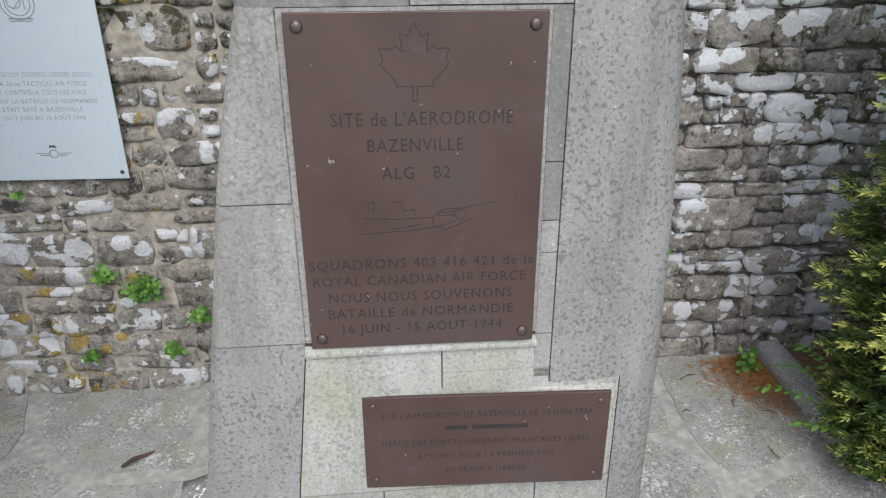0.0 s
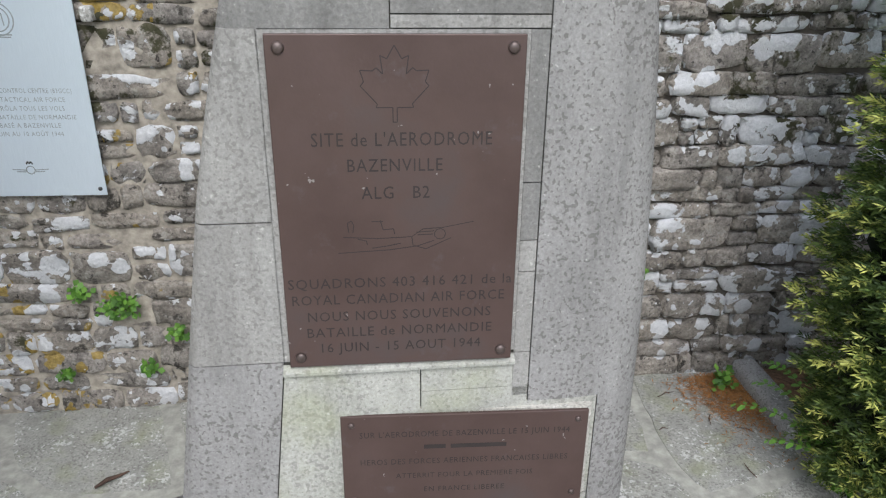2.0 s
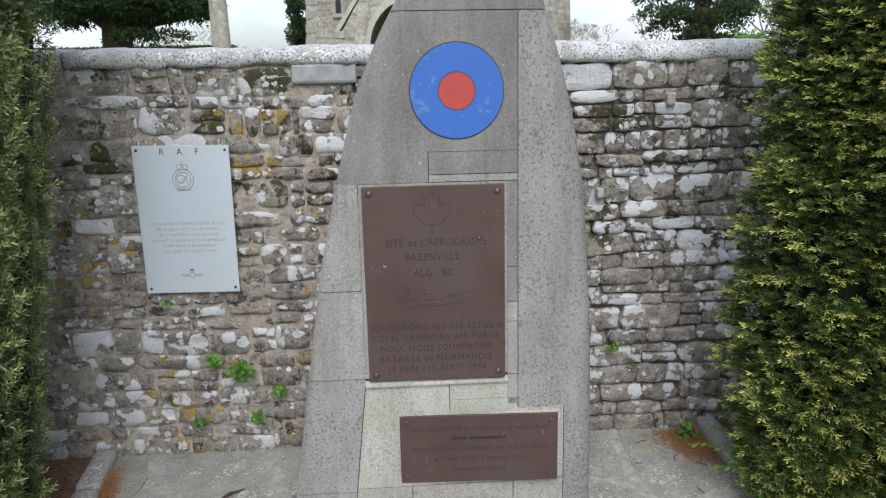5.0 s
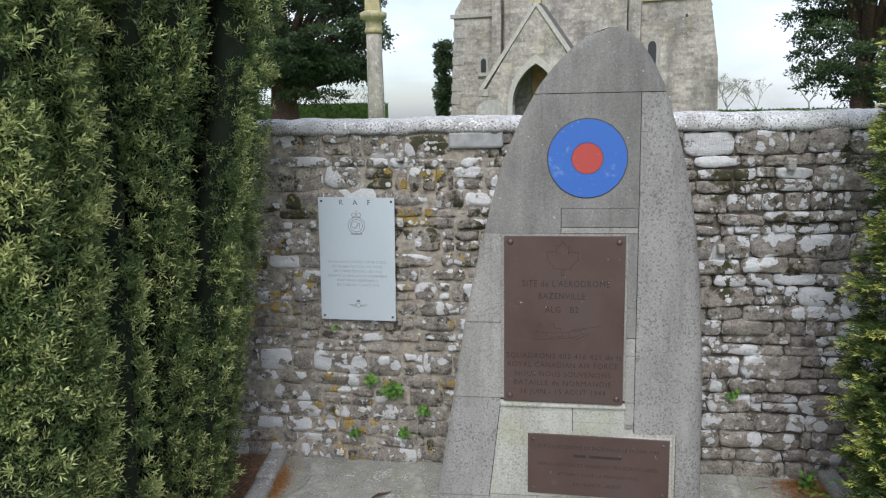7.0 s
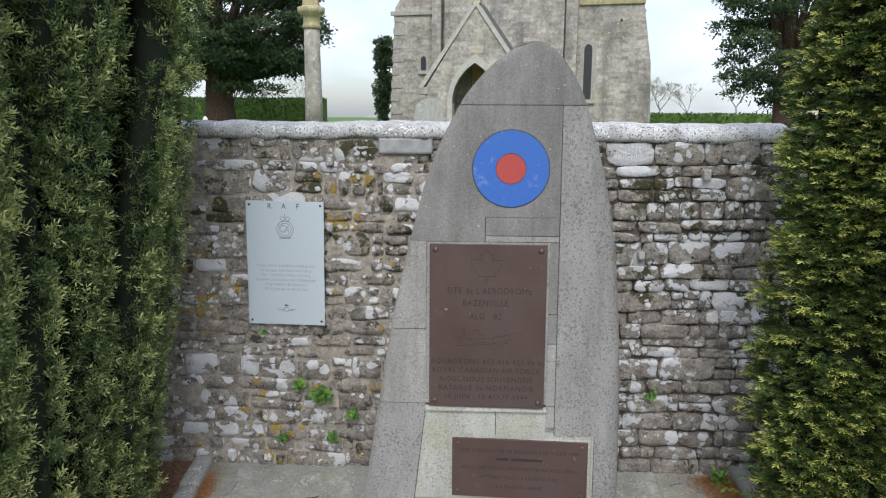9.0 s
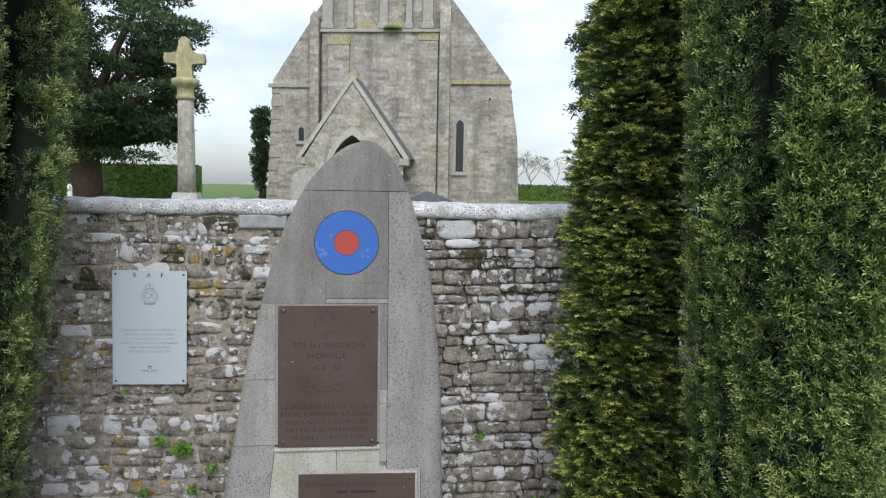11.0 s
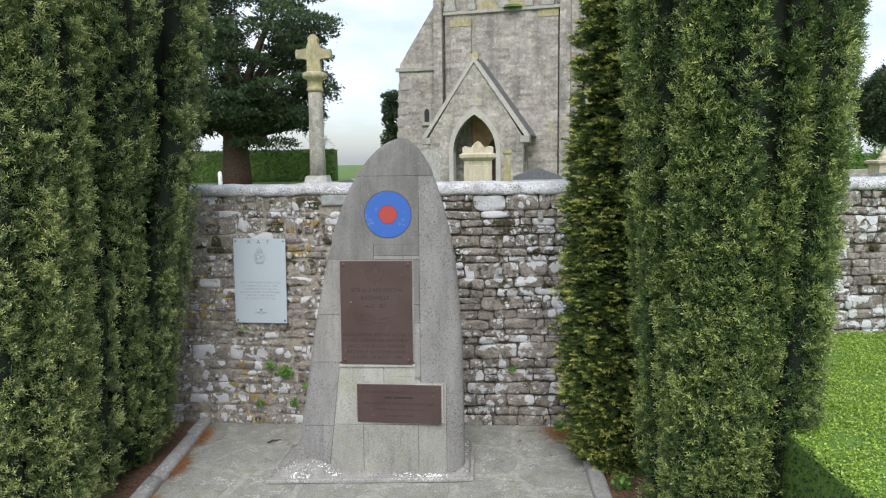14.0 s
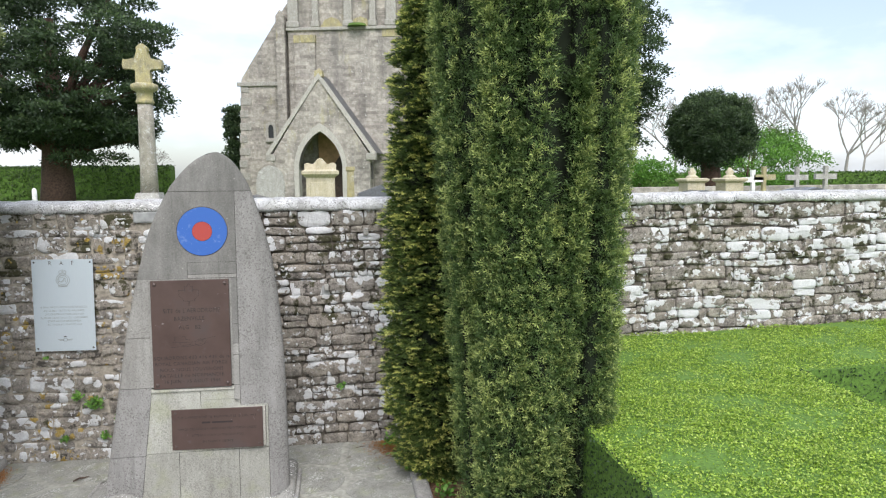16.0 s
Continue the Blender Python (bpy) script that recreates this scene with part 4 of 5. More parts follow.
def sprigs(rng, pos, aim, needles, stem, length, width, tip_bias, spread=0.75):
    """Needles set spirally round short shoots at pos pointing along aim."""
    n = len(pos)
    k = needles
    aim = unit(aim)
    u = unit(np.cross(aim, rng.normal(size=(n, 3))))
    v = np.cross(aim, u)
    t = np.tile(np.linspace(0.0, 1.0, k), (n, 1)) + rng.uniform(-0.06, 0.06, (n, k))
    ang = rng.uniform(0, 6.28, (n, 1)) + np.arange(k)[None, :] * 2.4
    out = u[:, None, :] * np.cos(ang)[..., None] + v[:, None, :] * np.sin(ang)[..., None]
    base = pos[:, None, :] + aim[:, None, :] * (t * stem)[..., None]
    along = unit((aim[:, None, :] * (0.45 + 0.55 * t[..., None]) + out * spread).reshape(-1, 3))
    side = unit(np.cross(along, rng.normal(size=along.shape)))
    ln = (length * rng.uniform(0.7, 1.15, n * k))
    wd = (width * rng.uniform(0.8, 1.2, n * k))
    shoot = rng.uniform(0, 1, (n, 1)) ** 1.6
    age_shade = np.clip(tip_bias * shoot * (0.35 + 0.65 * t) + rng.uniform(-0.08, 0.1, (n, k)), 0, 1).ravel()
    return base.reshape(-1, 3), along, side, ln, wd, age_shade


def upright_yew(label, cx, cy, r0, height, mat, seed, n, limbs=10, low=0.8, tip=1.0, face=0.0, needle=0.022, count=9, slim=0.125, per=9):
    """A columnar yew of many upright limbs, each clothed in short shoots."""
    rng = np.random.default_rng(seed)
    tree = thing("columnar_yew", label, "tree", (cx, cy, 0), "columnar yews beside the memorial")
    part("trunk", tube([(0, 0, -0.05), (0.02, 0.01, 0.5), (0, 0, 1.4)], [0.11, 0.09, 0.06], 8), BARK, tree, "", True)

    def girth(z):
        return r0 * (low + (1.06 - low) * np.minimum(z, 2.6) / 2.6) * np.minimum(1, 0.75 + 0.8 * np.sqrt(np.maximum(z, 0))) * np.sqrt(np.maximum(0.12, 1 - (np.maximum(0, z - height + 0.6) / 0.62) ** 2))

    # limbs: angle, radius, foot, top, inset
    plan = []
    for i in range(limbs):
        plan.append((i * 6.283 / limbs + rng.uniform(-0.09, 0.09), r0 * slim * rng.uniform(0.8, 1.25), 0.02, height - rng.uniform(0, 0.6), rng.choice((-0.02, 0.0, 0.02, 0.05)) + rng.uniform(-0.015, 0.015)))
    for i in range(limbs):
        foot = rng.uniform(0.02, 1.6)
        plan.append(((i + 0.5) * 6.283 / limbs + rng.uniform(-0.1, 0.1), r0 * slim * rng.uniform(0.7, 1.0), foot, min(height, foot + rng.uniform(0.8, 2.0)), rng.uniform(0.02, 0.09)))

    def axis_at(k, z):
        a, rl, foot, top, inset = plan[k]
        ang = a + 0.07 * np.sin(z * 1.4 + k * 2.1) + 0.03 * np.sin(z * 3.3 + k)
        r = girth(z) - rl - inset
        taper = np.sqrt(np.clip((top - z) / 0.55, 0, 1)) * np.clip(0.55 + (z - foot) / 0.3, 0, 1)
        return r * np.cos(ang), r * np.sin(ang), rl * taper, ang

    vs, fs = [], []
    na, nz = 9, 22
    for k, (a, rl, foot, top, inset) in enumerate(plan):
        k0 = len(vs)
        for j in range(nz + 1):
            z = foot + (top - 0.02 - foot) * j / nz
            ax, ay, rr, _ = axis_at(k, z)
            vs += [(ax + 0.66 * rr * math.cos(6.283 * i / na), ay + 0.66 * rr * math.sin(6.283 * i / na), z) for i in range(na)]
        fs += [(k0 + j * na + i, k0 + j * na + (i + 1) % na, k0 + (j + 1) * na + (i + 1) % na, k0 + (j + 1) * na + i) for j in range(nz) for i in range(na)]
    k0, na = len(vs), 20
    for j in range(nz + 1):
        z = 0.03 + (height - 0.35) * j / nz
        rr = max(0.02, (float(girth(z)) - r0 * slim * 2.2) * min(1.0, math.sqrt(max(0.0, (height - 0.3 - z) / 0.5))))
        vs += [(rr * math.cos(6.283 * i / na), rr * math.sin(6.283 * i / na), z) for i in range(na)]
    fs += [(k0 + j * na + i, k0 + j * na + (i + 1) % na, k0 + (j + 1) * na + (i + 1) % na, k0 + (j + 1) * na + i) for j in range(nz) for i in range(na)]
    put("inner_foliage", mesh("inner_foliage", vs, fs, CORE, True), tree, "inner foliage painted near-black for shade")
    share = np.array([(0.15 + max(0.0, math.cos(p[0] - face) + 0.45)) * (p[3] - p[2]) * p[1] for p in plan])
    share = (share / share.sum() * n).astype(int)
    ps, aims, age_shades = [], [], []
    for k, (a, rl, foot, top, inset) in enumerate(plan):
        q = share[k]
        # tufts on the limb, each of several shoots that spread from one point
        nt = max(1, q // per)
        zt = rng.uniform(foot, top, nt)
        tt = rng.normal(0, 0.8, nt)
        vigour = np.repeat(rng.uniform(0.25, 1.0, nt) ** 1.2, per)
        q = nt * per
        dz, dt = rng.normal(0, 0.016, q), rng.normal(0, 0.016, q)
        z = np.clip(np.repeat(zt, per) + dz, 0.02, top - 0.005)
        ax, ay, rr, ang = axis_at(k, z)
        turn = np.repeat(tt, per) + dt / rl
        phi = ang + turn
        ball_out = np.clip(1 - (dz ** 2 + dt ** 2) / 0.0012, 0, 1)
        reach = rr * (0.70 + 0.30 * vigour) + 0.022 * ball_out * vigour + rng.uniform(-0.012, 0.006, q)
        out = np.stack((np.cos(phi), np.sin(phi), np.zeros(q)), 1)
        around = np.stack((-np.sin(phi), np.cos(phi), np.zeros(q)), 1)
        ps.append(np.stack((ax, ay, z), 1) + out * reach[:, None])
        aims.append(out * 0.8 + around * (dt / 0.018)[:, None] * 0.5 + np.array([0, 0, 1.0]) * (0.65 + dz / 0.03)[:, None] + rng.normal(0, 0.2, (q, 3)))
        # needles on a limb's flanks are darkened: crease shade goes into their tone
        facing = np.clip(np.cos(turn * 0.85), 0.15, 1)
        age_shades.append(np.clip(vigour * (0.35 + 0.65 * ball_out) * facing * rng.uniform(0.75, 1.25, q) + 0.2 * np.clip((z - top + 0.4) / 0.4, 0, 1), 0, 1.1))
    pos, aim, bright = np.concatenate(ps), np.concatenate(aims), np.concatenate(age_shades)
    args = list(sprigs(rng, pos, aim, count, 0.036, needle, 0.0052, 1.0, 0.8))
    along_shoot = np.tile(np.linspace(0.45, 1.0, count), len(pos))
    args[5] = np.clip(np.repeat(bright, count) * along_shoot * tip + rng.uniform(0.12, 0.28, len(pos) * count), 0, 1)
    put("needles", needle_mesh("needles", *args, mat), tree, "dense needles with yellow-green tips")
    return tree


def golden_yew(label, cx, cy, r0, height, seed, n, face):
    """A narrow yew with flat layered sprays tipped with gold."""
    rng = np.random.default_rng(seed)
    tree = thing("columnar_yew", label, "tree", (cx, cy, 0), "columnar yews beside the memorial")
    part("trunk", tube([(0, 0, -0.05), (0.02, 0.01, 0.6), (0, 0, 2.4)], [0.08, 0.07, 0.04], 8), BARK, tree, "", True)
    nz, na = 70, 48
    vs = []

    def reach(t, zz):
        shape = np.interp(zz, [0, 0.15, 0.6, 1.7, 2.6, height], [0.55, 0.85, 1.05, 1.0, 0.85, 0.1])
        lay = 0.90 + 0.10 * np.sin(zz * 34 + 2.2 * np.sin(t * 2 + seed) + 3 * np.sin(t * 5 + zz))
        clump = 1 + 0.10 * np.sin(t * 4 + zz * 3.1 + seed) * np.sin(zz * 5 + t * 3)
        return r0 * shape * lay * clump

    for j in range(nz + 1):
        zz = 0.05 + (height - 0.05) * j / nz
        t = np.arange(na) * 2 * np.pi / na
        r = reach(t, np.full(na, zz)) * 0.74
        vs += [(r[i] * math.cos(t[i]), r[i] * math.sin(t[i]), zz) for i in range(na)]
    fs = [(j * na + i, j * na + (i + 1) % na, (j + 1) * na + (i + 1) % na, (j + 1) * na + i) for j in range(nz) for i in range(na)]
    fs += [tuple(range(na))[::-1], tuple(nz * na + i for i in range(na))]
    put("inner_foliage", mesh("inner_foliage", vs, fs, CORE, True), tree, "inner foliage painted near-black for shade")
    per = 12
    nc = n // per
    n = nc * per
    zc = rng.uniform(0.03, height - 0.05, nc)
    tc = face + rng.normal(0, 1.2, nc)
    z = np.clip(np.repeat(zc, per) + rng.normal(0, 0.012, n), 0.02, height - 0.02)
    th = np.repeat(tc, per) + rng.normal(0, 0.045, n) / r0
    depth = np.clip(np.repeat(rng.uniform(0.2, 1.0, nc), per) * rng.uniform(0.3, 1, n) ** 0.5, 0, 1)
    r = reach(th, z) * (0.74 + 0.36 * depth)
    pos = np.stack((r * np.cos(th), r * np.sin(th), z - 0.03 * depth), 1)
    out = np.stack((np.cos(th), np.sin(th), np.zeros(n)), 1)
    aim = out + rng.normal(0, 0.40, (n, 3)) * np.array([1, 1, 0.35]) + np.array([0, 0, 0.10])
    base, along, side, ln, wd, age_shade = sprigs(rng, pos, aim, 13, 0.042, 0.024, 0.0052, 1.0, 0.85)
    flat = np.repeat(pos[:, 2], 13)
    base[:, 2] = flat + (base[:, 2] - flat) * 0.45
    along[:, 2] *= 0.45
    along = unit(along)
    # inner needles get a darker tone, imitating the shade between sprays
    age_shade = np.clip(age_shade * np.repeat(0.35 + 2.2 * depth ** 2, 13) + 0.10, 0, 1)
    put("needles", needle_mesh("needles", base, along, side, ln, wd, age_shade, YEW_GOLD), tree, "layered dark needles with golden tips")
    return tree


upright_yew("dense dark green columnar yew rising from the kerbed bed", -1.72, -0.66, 0.80, 3.6, YEW, 3, 33000, 27, 0.575, 1.0, radians(-50), 0.022, 9, 0.10)
upright_yew("dense dark green columnar yew with yellow-green shoot tips", -1.72, -1.46, 0.575, 3.6, YEW, 8, 34000, 23, 0.86, 1.15, radians(-25))
golden_yew("narrow dark yew with layered golden-tipped sprays", 1.59, -0.60, 0.305, 3.5, 5, 19000, radians(-125))
upright_yew("broad green columnar yew of many upright limbs", 1.94, -1.45, 0.462, 3.7, YEW_GREEN, 14, 40000, 18, 0.74, 1.1, radians(-110), 0.020, 9, 0.145)


def leaf_scatter(name, rng, pos, normal, size, mat, parent, label="", tilt=0.8, narrow=0.55, tip=1.0):
    n = len(pos)
    nrm = unit(normal + rng.normal(0, tilt, (n, 3)))
    along = unit(np.cross(nrm, rng.normal(size=(n, 3))))
    side = np.cross(nrm, along)
    ln = size * rng.uniform(0.6, 1.3, n)
    age_shade = np.clip(rng.uniform(0, 1, n) ** 1.3 * tip, 0, 1)
    ob = put(name, needle_mesh(name, pos, along, side, ln, ln * narrow, age_shade, mat), parent, label)
    return ob


def clipped_hedge():
    h = thing("clipped_hedge", "low broad hedge clipped flat, bright spring green", "hedge", (2.05, -0.02, 0))
    rng = np.random.default_rng(4)
    rects = [(0.05, 1.58, -5.2, -1.12), (0.05, 8.5, -1.12, -0.02)]
    bm = bmesh.new()
    for x0, x1, y0, y1 in rects:
        nx, ny = int((x1 - x0) / 0.12), int((y1 - y0) / 0.12)
        grid = [[bm.verts.new((x0 + (x1 - x0) * i / nx, y0 + (y1 - y0) * j / ny, 0.685 + 0.012 * x0 + 0.015 * (x0 + (x1 - x0) * i / nx - 1) + 0.012 * noise.noise((x0 + i * 0.3, y0 + j * 0.3, 2)))) for i in range(nx + 1)] for j in range(ny + 1)]
        for j in range(ny):
            for i in range(nx):
                bm.faces.new((grid[j][i], grid[j][i + 1], grid[j + 1][i + 1], grid[j + 1][i]))
        edge = grid[0] + [r[-1] for r in grid[1:]] + grid[-1][-2::-1] + [r[0] for r in grid[-2:0:-1]]
        low = [bm.verts.new((v.co.x, v.co.y, 0)) for v in edge]
        for a in range(len(edge)):
            b = (a + 1) % len(edge)
            bm.faces.new((low[a], low[b], edge[b], edge[a]))
    part("inner_hedge", bm, BOX_CORE, h, "dense inner growth")
    ps, ns, qs, os_ = [], [], [], []
    for x0, x1, y0, y1, cnt in ((0.05, 1.58, -3.6, -1.12, 95000), (0.05, 4.2, -1.12, -0.02, 82000), (4.2, 8.5, -1.12, -0.02, 16000)):
        x, y = rng.uniform(x0, x1, cnt), rng.uniform(y0, y1, cnt)
        bumpy = 0.012 * np.sin(x * 7 + 2 * np.sin(y * 5)) * np.sin(y * 8 + x) + 0.006 * np.sin(x * 31 + y * 9) * np.sin(y * 27)
        ps.append(np.stack((x, y, 0.687 + 0.015 * (x - 1) + bumpy + rng.uniform(-0.008, 0.014, cnt)), 1))
        ns.append(np.tile((0, 0, 1.0), (cnt, 1)))
    for (ax, ay), (bx, by), nv, cnt in (((0.05, -5.0), (0.05, -0.02), (-1, 0, 0.0), 16000), ((1.58, -1.12), (8.5, -1.12), (0, -1, 0), 18000), ((1.58, -3.6), (1.58, -1.12), (1, 0, 0), 5000)):
        t = rng.uniform(0, 1, cnt)
        z = rng.uniform(0, 0.70, cnt)
        qs.append(np.stack((ax + (bx - ax) * t, ay + (by - ay) * t, z), 1) + np.array(nv) * rng.uniform(-0.005, 0.012, (cnt, 1)))
        os_.append(np.tile(np.array(nv, float), (cnt, 1)))
    # side leaves are dimmed so the recess shade sits in their colour
    leaf_scatter("side_leaves", rng, np.concatenate(qs), np.concatenate(os_), 0.016, YEW_GREEN, h, "older dark green leaves on the cut sides, toned down for shade", 0.55, 0.6, 0.15)
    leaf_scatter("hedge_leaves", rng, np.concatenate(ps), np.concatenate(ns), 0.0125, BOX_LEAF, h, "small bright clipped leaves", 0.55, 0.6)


clipped_hedge()


def cloud_tree(label, at, clumps, per, leaf, mat, trunk_r, seed, limbs=9, name="yew_tree", flat=0.62):
    """A broad tree: trunk, limbs to the clumps, clumps of small leaves."""
    rng = np.random.default_rng(seed)
    tree = thing(name, label, "tree", at)
    c = np.array(clumps)
    z0 = c[:, 2].min()
    bm = tube([(0, 0, -0.2), (0.05, 0, z0 * 0.5), (0, 0.1, z0 + 0.6), (0.1, 0, c[:, 2].max() * 0.75)], [trunk_r * 1.15, trunk_r, trunk_r * 0.8, trunk_r * 0.25], 10)
    for q in rng.choice(len(c), min(limbs, len(c)), replace=False):
        e = c[q][:3]
        s = (0, 0.05, min(e[2] * 0.55 + 0.3, z0 + 1.2))
        mid = [(s[k] + e[k]) / 2 + (0.25 if k == 2 else 0) for k in range(3)]
        tube([s, mid, tuple(e)], [trunk_r * 0.42, trunk_r * 0.26, trunk_r * 0.08], 6, bm)
    part("trunk", bm, BARK, tree, "dark trunk and spreading limbs", True)
    ps, ns = [], []
    for x, y, z, r in clumps:
        d = unit(rng.normal(size=(per, 3)))
        d[:, 2] = np.where(rng.uniform(0, 1, per) < 0.75, np.abs(d[:, 2]), d[:, 2])
        rr = r * rng.uniform(0.25, 1.0, (per, 1)) ** 0.4 * (1 + 0.3 * np.sin(d[:, :1] * 7 + x) * np.sin(d[:, 1:2] * 6 + z))
        at_leaf = d * rr * np.array([1, 1, flat])
        at_leaf[:, 2] -= 0.25 * flat * (at_leaf[:, 0] ** 2 + at_leaf[:, 1] ** 2) / r
        ps.append(np.array([x, y, z]) + at_leaf)
        ns.append(d)
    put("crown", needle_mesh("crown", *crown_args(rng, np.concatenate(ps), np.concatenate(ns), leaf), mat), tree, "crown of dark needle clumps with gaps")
    return tree


def crown_args(rng, pos, nrm, leaf):
    n = len(pos)
    along = unit(nrm * 0.7 + rng.normal(0, 0.6, (n, 3)))
    side = unit(np.cross(along, rng.normal(size=(n, 3))))
    ln = leaf * rng.uniform(0.6, 1.4, n)
    # upturned leaves get a lighter tone: sky light painted onto the clump tops
    age_shade = np.clip(0.25 + 0.35 * nrm[:, 2] + rng.uniform(-0.25, 0.35, n), 0, 1)
    return pos, along, side, ln, ln * 0.42, age_shade


def ball(rng, n, centre, rx, rz, r, hollow=0.35):
    out = []
    while len(out) < n:
        v = rng.normal(size=3)
        v /= np.linalg.norm(v)
        k = rng.uniform(hollow, 1.0) ** 0.5
        out.append((centre[0] + v[0] * rx * k, centre[1] + v[1] * rx * k, centre[2] + v[2] * rz * k, r * rng.uniform(0.7, 1.3)))
    return out


trng = np.random.default_rng(2)
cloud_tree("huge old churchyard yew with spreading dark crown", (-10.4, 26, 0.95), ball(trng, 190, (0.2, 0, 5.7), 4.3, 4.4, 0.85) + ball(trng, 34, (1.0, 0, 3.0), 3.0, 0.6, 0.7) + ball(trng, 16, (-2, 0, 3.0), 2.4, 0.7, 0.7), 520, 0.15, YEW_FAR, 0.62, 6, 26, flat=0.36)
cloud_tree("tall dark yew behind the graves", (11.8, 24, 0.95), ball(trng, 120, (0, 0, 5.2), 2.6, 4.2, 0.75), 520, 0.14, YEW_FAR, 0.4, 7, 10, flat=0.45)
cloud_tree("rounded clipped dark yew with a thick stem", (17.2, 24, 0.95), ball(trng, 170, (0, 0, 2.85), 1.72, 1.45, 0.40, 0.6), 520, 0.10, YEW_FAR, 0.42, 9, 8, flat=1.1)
cloud_tree("fresh green shrub behind the graves", (17.5, 32, 0.95), ball(trng, 26, (0, 0, 1.0), 1.7, 0.8, 0.6), 170, 0.17, FRESH, 0.1, 11, 4, "shrub")
cloud_tree("fresh green shrub behind the graves", (26.5, 36, 0.95), ball(trng, 80, (0, 0, 1.7), 4.4, 2.1, 0.9), 220, 0.17, FRESH, 0.1, 12, 4, "shrub")
cloud_tree("spring green tree at the field edge", (37, 52, 0.95), ball(trng, 60, (0, 0, 3.0), 3.6, 2.2, 1.0), 150, 0.2, HEDGE_FAR, 0.2, 15, 6, "field_tree")
cloud_tree("dark conifer beside the church", (-4.95, 38, 0.95), ball(trng, 46, (0, 0, 3.0), 0.3, 2.8, 0.36), 260, 0.16, YEW_FAR, 0.2, 13, 4, "conifer")


def bare_tree(label, at, height, seed, mat=TWIG):
    rnd = random.Random(seed)
    tree = thing("bare_tree", label, "tree", at, "bare trees on the horizon")
    bm = bmesh.new()

    def grow(p, d, length, r, level):
        q = p + d * length
        tube([p, (p + q) / 2 + Vector((rnd.uniform(-1, 1), rnd.uniform(-1, 1), 0)) * length * 0.05, q], [r, r * 0.85, r * 0.65], 4, bm)
        if level <= 0:
            return
        for _ in range(3 if level > 1 else 7):
            nd = (d + Vector((rnd.uniform(-1, 1), rnd.uniform(-1, 1), rnd.uniform(-0.2, 0.6))) * 0.85).normalized()
            grow(q, nd, length * rnd.uniform(0.62, 0.84), r * 0.60, level - 1)

    grow(Vector((0, 0, -0.2)), Vector((0, 0, 1)), height * 0.32, height * 0.020, 5)
    part("bare_crown", bm, mat, tree, "bare grey branches with haze in the colour")
    return tree


far = [bare_tree("leafless grey tree on the horizon", (52, 78, 0.9), 11, 1), bare_tree("leafless grey tree on the horizon", (61, 80, 0.9), 14, 2)]
for i, (x, y, s) in enumerate(((70, 82, 1.1), (44, 80, 0.8), (38, 86, 0.5), (24, 88, 0.42), (18, 90, 0.38), (21, 86, 0.40), (28, 90, 0.46), (32, 84, 0.5), (78, 76, 1.2), (57, 90, 0.9), (66, 74, 0.9), (48, 84, 0.7), (-22, 88, 0.5), (-30, 84, 0.5), (-26, 86, 0.45))):
    t2 = copy_thing(far[i % 2], pose(x, y, 0.9, 0, 0, 40 * i))
    t2.scale = (s, s, s)


def far_hedge(label, x0, x1, y, z0, z1, thick, seed, mat=HEDGE_FAR, count=26000, leaf=0.12):
    h = thing("far_hedge", label, "hedge", ((x0 + x1) / 2, y, z0))
    w, t = (x1 - x0) / 2, z1 - z0
    part("inner_hedge", block(-w, w, -thick / 2, thick / 2, 0, t - 0.03, 0.08), BOX_CORE, h)
    rng = np.random.default_rng(seed)
    a = rng.uniform(-w, w, count)
    top = rng.uniform(0, 1, count) < 0.35
    pos = np.stack((a, np.where(top, rng.uniform(-thick / 2, thick / 2, count), -thick / 2), np.where(top, t, rng.uniform(0, t, count))), 1) + rng.normal(0, 0.02, (count, 3))
    nrm = np.where(top[:, None], np.array([[0, 0, 1.0]]), np.array([[0, -1.0, 0.0]]))
    leaf_scatter("hedge_leaves", rng, pos, nrm, leaf, mat, h, "", 0.6, 0.6)


far_hedge("long clipped green hedge at the churchyard edge", -30, -7.6, 34, 0.95, 2.62, 1.2, 31)
far_hedge("low olive hedge along the field edge", 12, 60, 46, 0.95, 2.0, 1.0, 33, HEDGE_FAR, 20000, 0.16)


